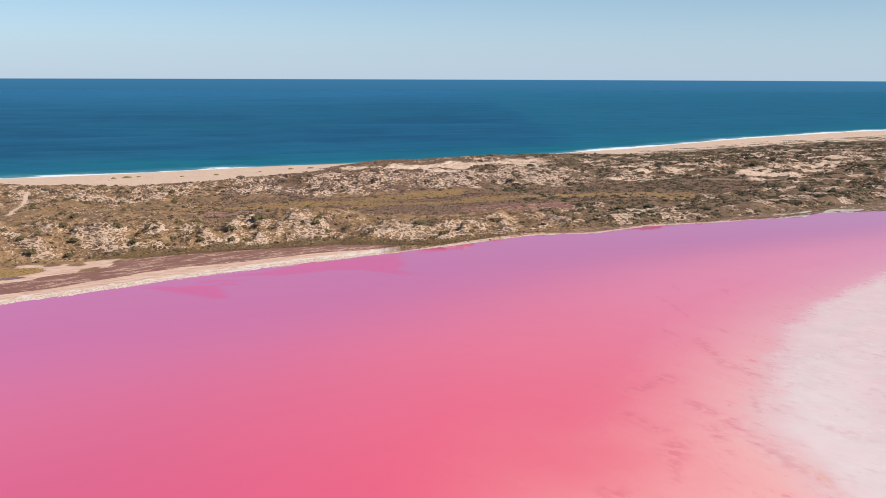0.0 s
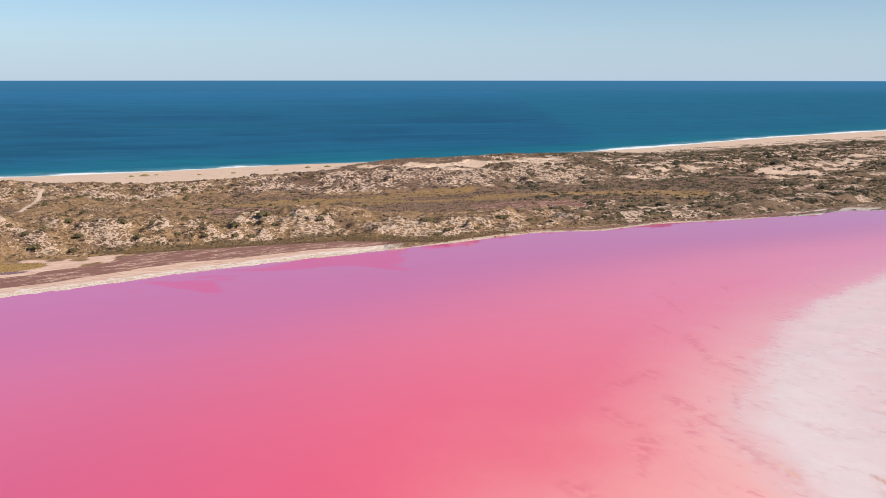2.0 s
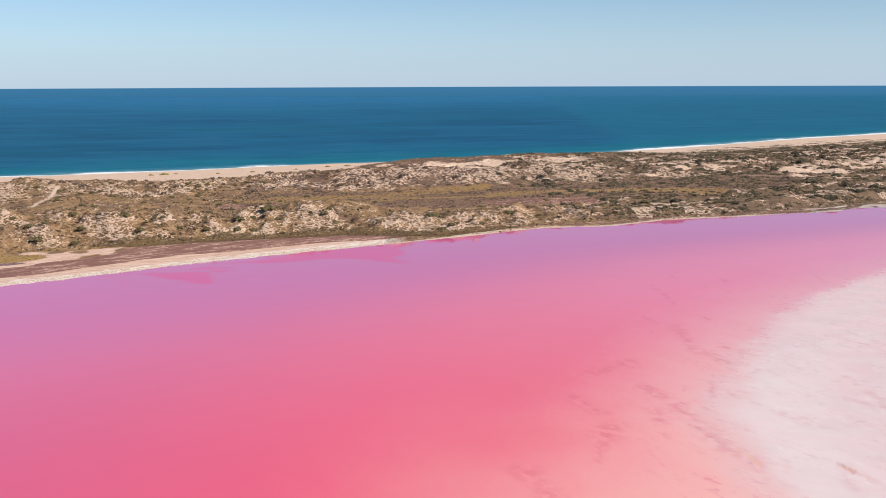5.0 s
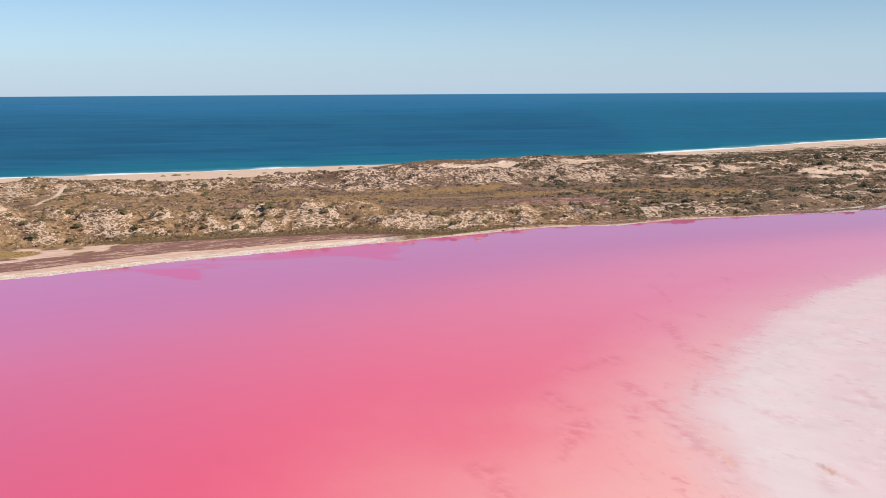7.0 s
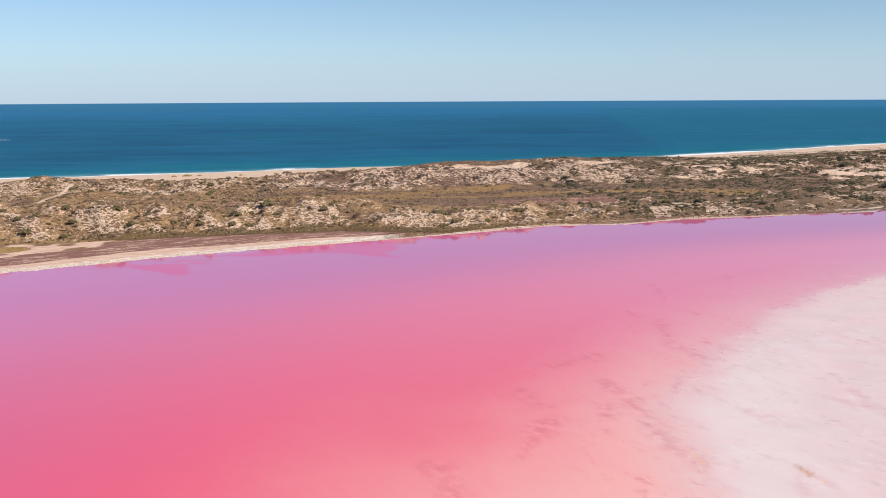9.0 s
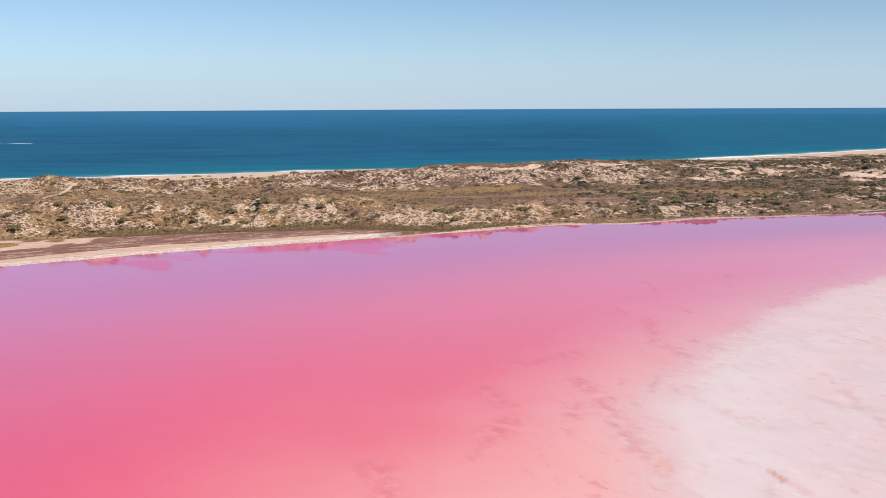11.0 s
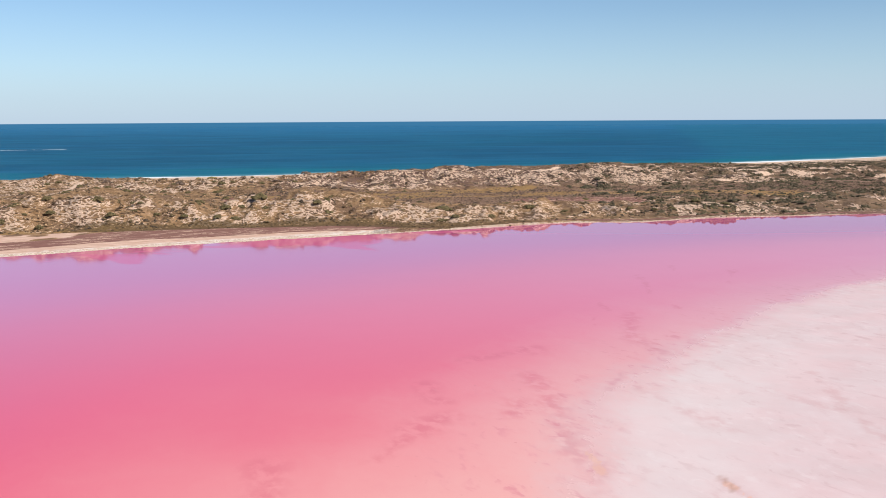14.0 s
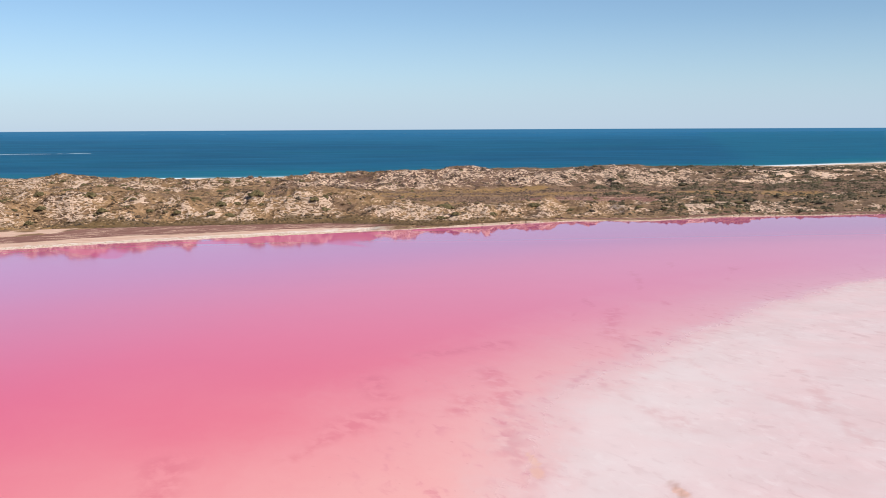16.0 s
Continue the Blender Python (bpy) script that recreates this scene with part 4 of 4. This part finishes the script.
def thicket(name, places, lumps, squat, material, label):
    """Many bushes at places (x, y, radius), too many to count, in one mesh."""
    kinds, verts, faces, at = [crown_mesh("clump", lumps, 51 + k, squat) for k in range(4)], [], [], 0
    r = np.random.default_rng(15)
    for k, (x, y, size) in enumerate(places):
        me = kinds[k % 4]
        co = np.empty(len(me.vertices) * 3, np.float32)
        me.vertices.foreach_get("co", co)
        ids = np.empty(len(me.loops), np.int32)
        me.loops.foreach_get("vertex_index", ids)
        co, a = co.reshape(-1, 3) * size, r.uniform(0, 6.28)
        c, q = math.cos(a), math.sin(a)
        z = float(land(np.array([x]), np.array([y]))[0]) - 0.05 * size
        verts.append(np.stack([x + co[:, 0] * c - co[:, 1] * q, y + co[:, 0] * q + co[:, 1] * c, z + co[:, 2]], 1))
        faces.append(ids.reshape(-1, 3) + at)
        at += len(co)
    for me in kinds:
        bpy.data.meshes.remove(me)
    ob = new(name, mesh_of(name, np.concatenate(verts), np.concatenate(faces), smooth=False))
    ob.data.materials.append(material)
    return tagged(ob, label, "shrub", kind="stuff")


def stem_mesh(name, seed, squat):
    """Several short tapered stems that lean outwards from one root."""
    r = np.random.default_rng(seed)
    bm = bmesh.new()
    for k in range(5):
        a, lean = k * 1.257 + r.uniform(-0.4, 0.4), r.uniform(0.3, 0.6)
        made = bmesh.ops.create_cone(bm, cap_ends=True, segments=5, radius1=0.06, radius2=0.025, depth=0.7)["verts"]
        bmesh.ops.translate(bm, verts=made, vec=(0, 0, 0.2))
        bmesh.ops.rotate(bm, verts=made, cent=(0, 0, 0), matrix=Matrix.Rotation(a, 3, "Z") @ Matrix.Rotation(lean, 3, "Y"))
    bmesh.ops.scale(bm, verts=bm.verts, vec=(1, 1, squat * 1.4))
    me = bpy.data.meshes.new(name)
    bm.to_mesh(me)
    bm.free()
    return me


def shrub(seed, squat, leaves, label, group):
    root = tagged(new("shrub"), label, "shrub", group)
    crown = new("crown", crown_mesh("crown", 70, seed, squat))
    stems = new("trunk", stem_mesh("trunk", seed, squat))
    for ob, material in ((crown, leaves), (stems, BARK)):
        ob.data.materials.append(material)
        ob.parent = root
    return root


def plant(kinds, places):
    """Copies of the kinds of shrub at places (x, y, radius)."""
    r = random.Random(4)
    for x, y, size in places:
        kind = r.choice(kinds)
        z = float(land(np.array([x]), np.array([y]))[0])
        ob = copy_thing(kind, pose(x, y, z - 0.05 * size, 0, 0, r.uniform(0, 360)))
        size *= 1.12
        ob.scale = (size, size * r.uniform(0.85, 1.15), size * r.uniform(0.85, 1.2))


def retire(kinds):
    for kind in kinds:
        for ob in (*kind.children_recursive, kind):
            bpy.data.objects.remove(ob)


DUNE = [shrub(k, 0.62, LEAF, "rounded dark green shrub on a pale sand dune", "shrubs on the dunes") for k in range(1, 6)]
FLAT = [shrub(k, 0.5, LEAF, "low dark olive shrub on the brown flat", "shrubs on the flat") for k in range(11, 14)]
BEACH = [shrub(k, 0.42, STRAW_LEAF, "straw-coloured spreading shrub on the beach", "shrubs on the beach") for k in range(21, 23)]
# the ridge over the lake
plant(DUNE, [(-138.5, 420.6, 2.2), (-129.1, 413.9, 1.9), (-152.9, 410.5, 1.9), (-152.1, 401.5, 1.8), (-165.1, 395.6, 2.0), (-167.7, 409.7, 1.6),
             (-104.4, 426.8, 1.5), (-116.4, 427.1, 1.5), (-179, 404, 1.6), (-161, 421, 2.0), (-114, 460, 1.8), (-124, 428, 1.3), (-92, 430, 1.5),
             (-95, 446, 2.1), (-86, 434.5, 1.9), (-85, 458, 3.0), (-78, 447, 1.6), (-73, 464, 2.2), (-58.5, 467, 1.9), (-58, 454, 1.6), (-43, 467, 2.4),
             (-52.5, 450, 1.6), (-160, 404, 1.1), (-122, 420, 1.1), (-108, 437, 1.2), (-68, 452, 1.4)])
# the main ridge
plant(DUNE, [(-211.3, 541.2, 2.3), (-194.1, 542.2, 2.0), (-205, 543, 1.5), (-190, 546, 1.4), (-186.5, 477, 2.0), (-180.5, 487, 2.1), (-179, 554, 1.8), (-162, 548, 1.6),
             (-158, 582, 2.3), (-153, 566, 1.6), (-153, 527, 1.7), (-124, 606, 1.6), (-230, 556, 1.6), (-245, 560, 1.7), (-170, 600, 1.8), (-140, 596, 1.6)])
# the flat between them
plant(FLAT, [(-10.7, 482, 3.2), (-4.4, 449, 1.6), (12.7, 464.7, 1.8), (-0.3, 455.4, 1.6), (25.6, 490.8, 2.2), (65.5, 522.1, 1.9), (74.1, 538.9, 2.1), (68, 510.5, 1.6),
             (78.6, 511, 1.6), (86, 510, 1.6), (97.6, 549, 2.0), (110, 525.6, 1.9), (40, 500, 1.5), (-30, 520, 1.4), (10, 530, 1.3), (-60, 545, 1.3), (45, 560, 1.6)])
plant(BEACH, [(-228, 722, 2.6), (-236, 716, 1.6), (-222, 730, 1.4), (-190, 728, 1.3), (-168, 742, 1.5), (-120, 790, 1.8), (-140, 765, 1.2), (-105, 795, 2.2)])
# more among the heath
sx, sy = spots(420, -330, -40, lambda x, y: 0.55 * step(beach_line(x) - y, 4, 12) * step(y - foot_line(x), 2, 6), 91)
plant(DUNE, [(a, b, c) for a, b, c in zip(sx[:150], sy[:150], np.random.default_rng(5).uniform(0.7, 1.7, 150))])
sx, sy = spots(2300, 30, 460, lambda x, y: east(x, y) * step(y - foot_line(x), 2, 6) * (1 - hollows(x, y)) * step(beach_line(x) - y, 6, 16), 92)
EAST = [shrub(k, 0.46, DARK_LEAF, "dense grey-green shrub among the heath", "shrubs in the heath") for k in range(31, 35)]
plant(EAST, [(a, b, c) for a, b, c in zip(sx[:160], sy[:160], np.random.default_rng(6).uniform(1.2, 3.4, 160))])
retire(DUNE + FLAT + BEACH + EAST)
thicket("thicket", [(a, b, c) for a, b, c in zip(sx[160:450], sy[160:450], np.random.default_rng(16).uniform(1.0, 2.8, 290))], 32, 0.46, DARK_LEAF,
        "dense low grey-green bushes covering the dunes")

# low mounds of scrub on the main ridge, with the sand showing between them
RIDGE_LEAF = heath_material("mauve_leaves", (0.105, 0.072, 0.055), (0.175, 0.122, 0.092), (0.27, 0.192, 0.145))
OLIVE_LEAF = heath_material("olive_leaves", (0.105, 0.076, 0.042), (0.185, 0.135, 0.073), (0.28, 0.205, 0.115))
mx, my = spots(2600, -330, 170, lambda x, y: step(y - crest_line(x), -66, -50) * (1 - step(y - crest_line(x), 30, 50)) * step(fbm(x, y, 16, 103, 3), 0.36, 0.52) * (1 - track(x, y)) * (1 - hollows(x, y)) * (0.35 + 0.65 * step(x, -170, -110)), 93)
thicket("ridge_scrub", [(a, b, c) for a, b, c in zip(mx[:170], my[:170], np.random.default_rng(19).uniform(1.2, 3.0, 170))], 30, 0.52, RIDGE_LEAF,
        "low mauve-brown mounds of scrub on the main ridge")
mx, my = spots(2600, -330, 60, lambda x, y: step(y - foot_line(x), 3, 8) * (1 - step(y - foot_line(x), 40, 70)) * step(fbm(x, y, 12, 105, 3), 0.40, 0.56), 94)
thicket("slope_scrub", [(a, b, c) for a, b, c in zip(mx[:200], my[:200], np.random.default_rng(20).uniform(0.6, 1.5, 200))], 22, 0.5, OLIVE_LEAF,
        "small olive-brown bushes on the sandy lake slope")


# ---- a streak of foam far out at sea ----
def foam_ribbon(name, points, half, seed):
    """A low, tapering crest of foam along points, with uneven edges."""
    r = np.random.default_rng(seed)
    p = np.array([(*q, 0.0) for q in points])
    t = np.linspace(0, 1, 40)
    k = np.linspace(0, 1, len(p))
    mid = np.stack([np.interp(t, k, p[:, 0]), np.interp(t, k, p[:, 1])], 1)
    side = np.gradient(mid, axis=0)
    side = np.stack([-side[:, 1], side[:, 0]], 1) / np.linalg.norm(side, axis=1)[:, None]
    w = half * np.sin(np.pi * np.clip(t, 0.02, 0.98)) ** 0.6 * r.uniform(0.55, 1.2, 40)
    rows = []
    for off, h in ((-1, 0.02), (-0.4, 0.22), (0.3, 0.3), (1, 0.02)):
        xy = mid + side * (w * off)[:, None]
        rows.append(np.c_[xy, h * (0.4 + w / half * 0.6)])
    verts = np.concatenate(rows)
    i = np.concatenate([np.arange(39) + 40 * b for b in range(3)])
    return mesh_of(name, verts, np.stack([i, i + 1, i + 41, i + 40], 1))


FOAM = Nodes("foam", 0.8, 0.2)
FOAM = FOAM.done(FOAM.mix(FOAM.noise(3, 4), (0.46, 0.58, 0.65), (0.80, 0.84, 0.86)))
wake = tagged(new("foam_streak"), "broken white streak of foam on the open sea", "foam")
for k, (points, half) in enumerate((([(-755, 1375), (-770, 1368), (-785, 1360)], 0.45), ([(-790, 1358), (-797, 1355)], 0.3), ([(-804, 1352), (-850, 1332), (-990, 1290)], 0.55))):
    crest = new("crest", foam_ribbon("crest", points, half, k))
    crest.data.materials.append(FOAM)
    crest.parent = wake
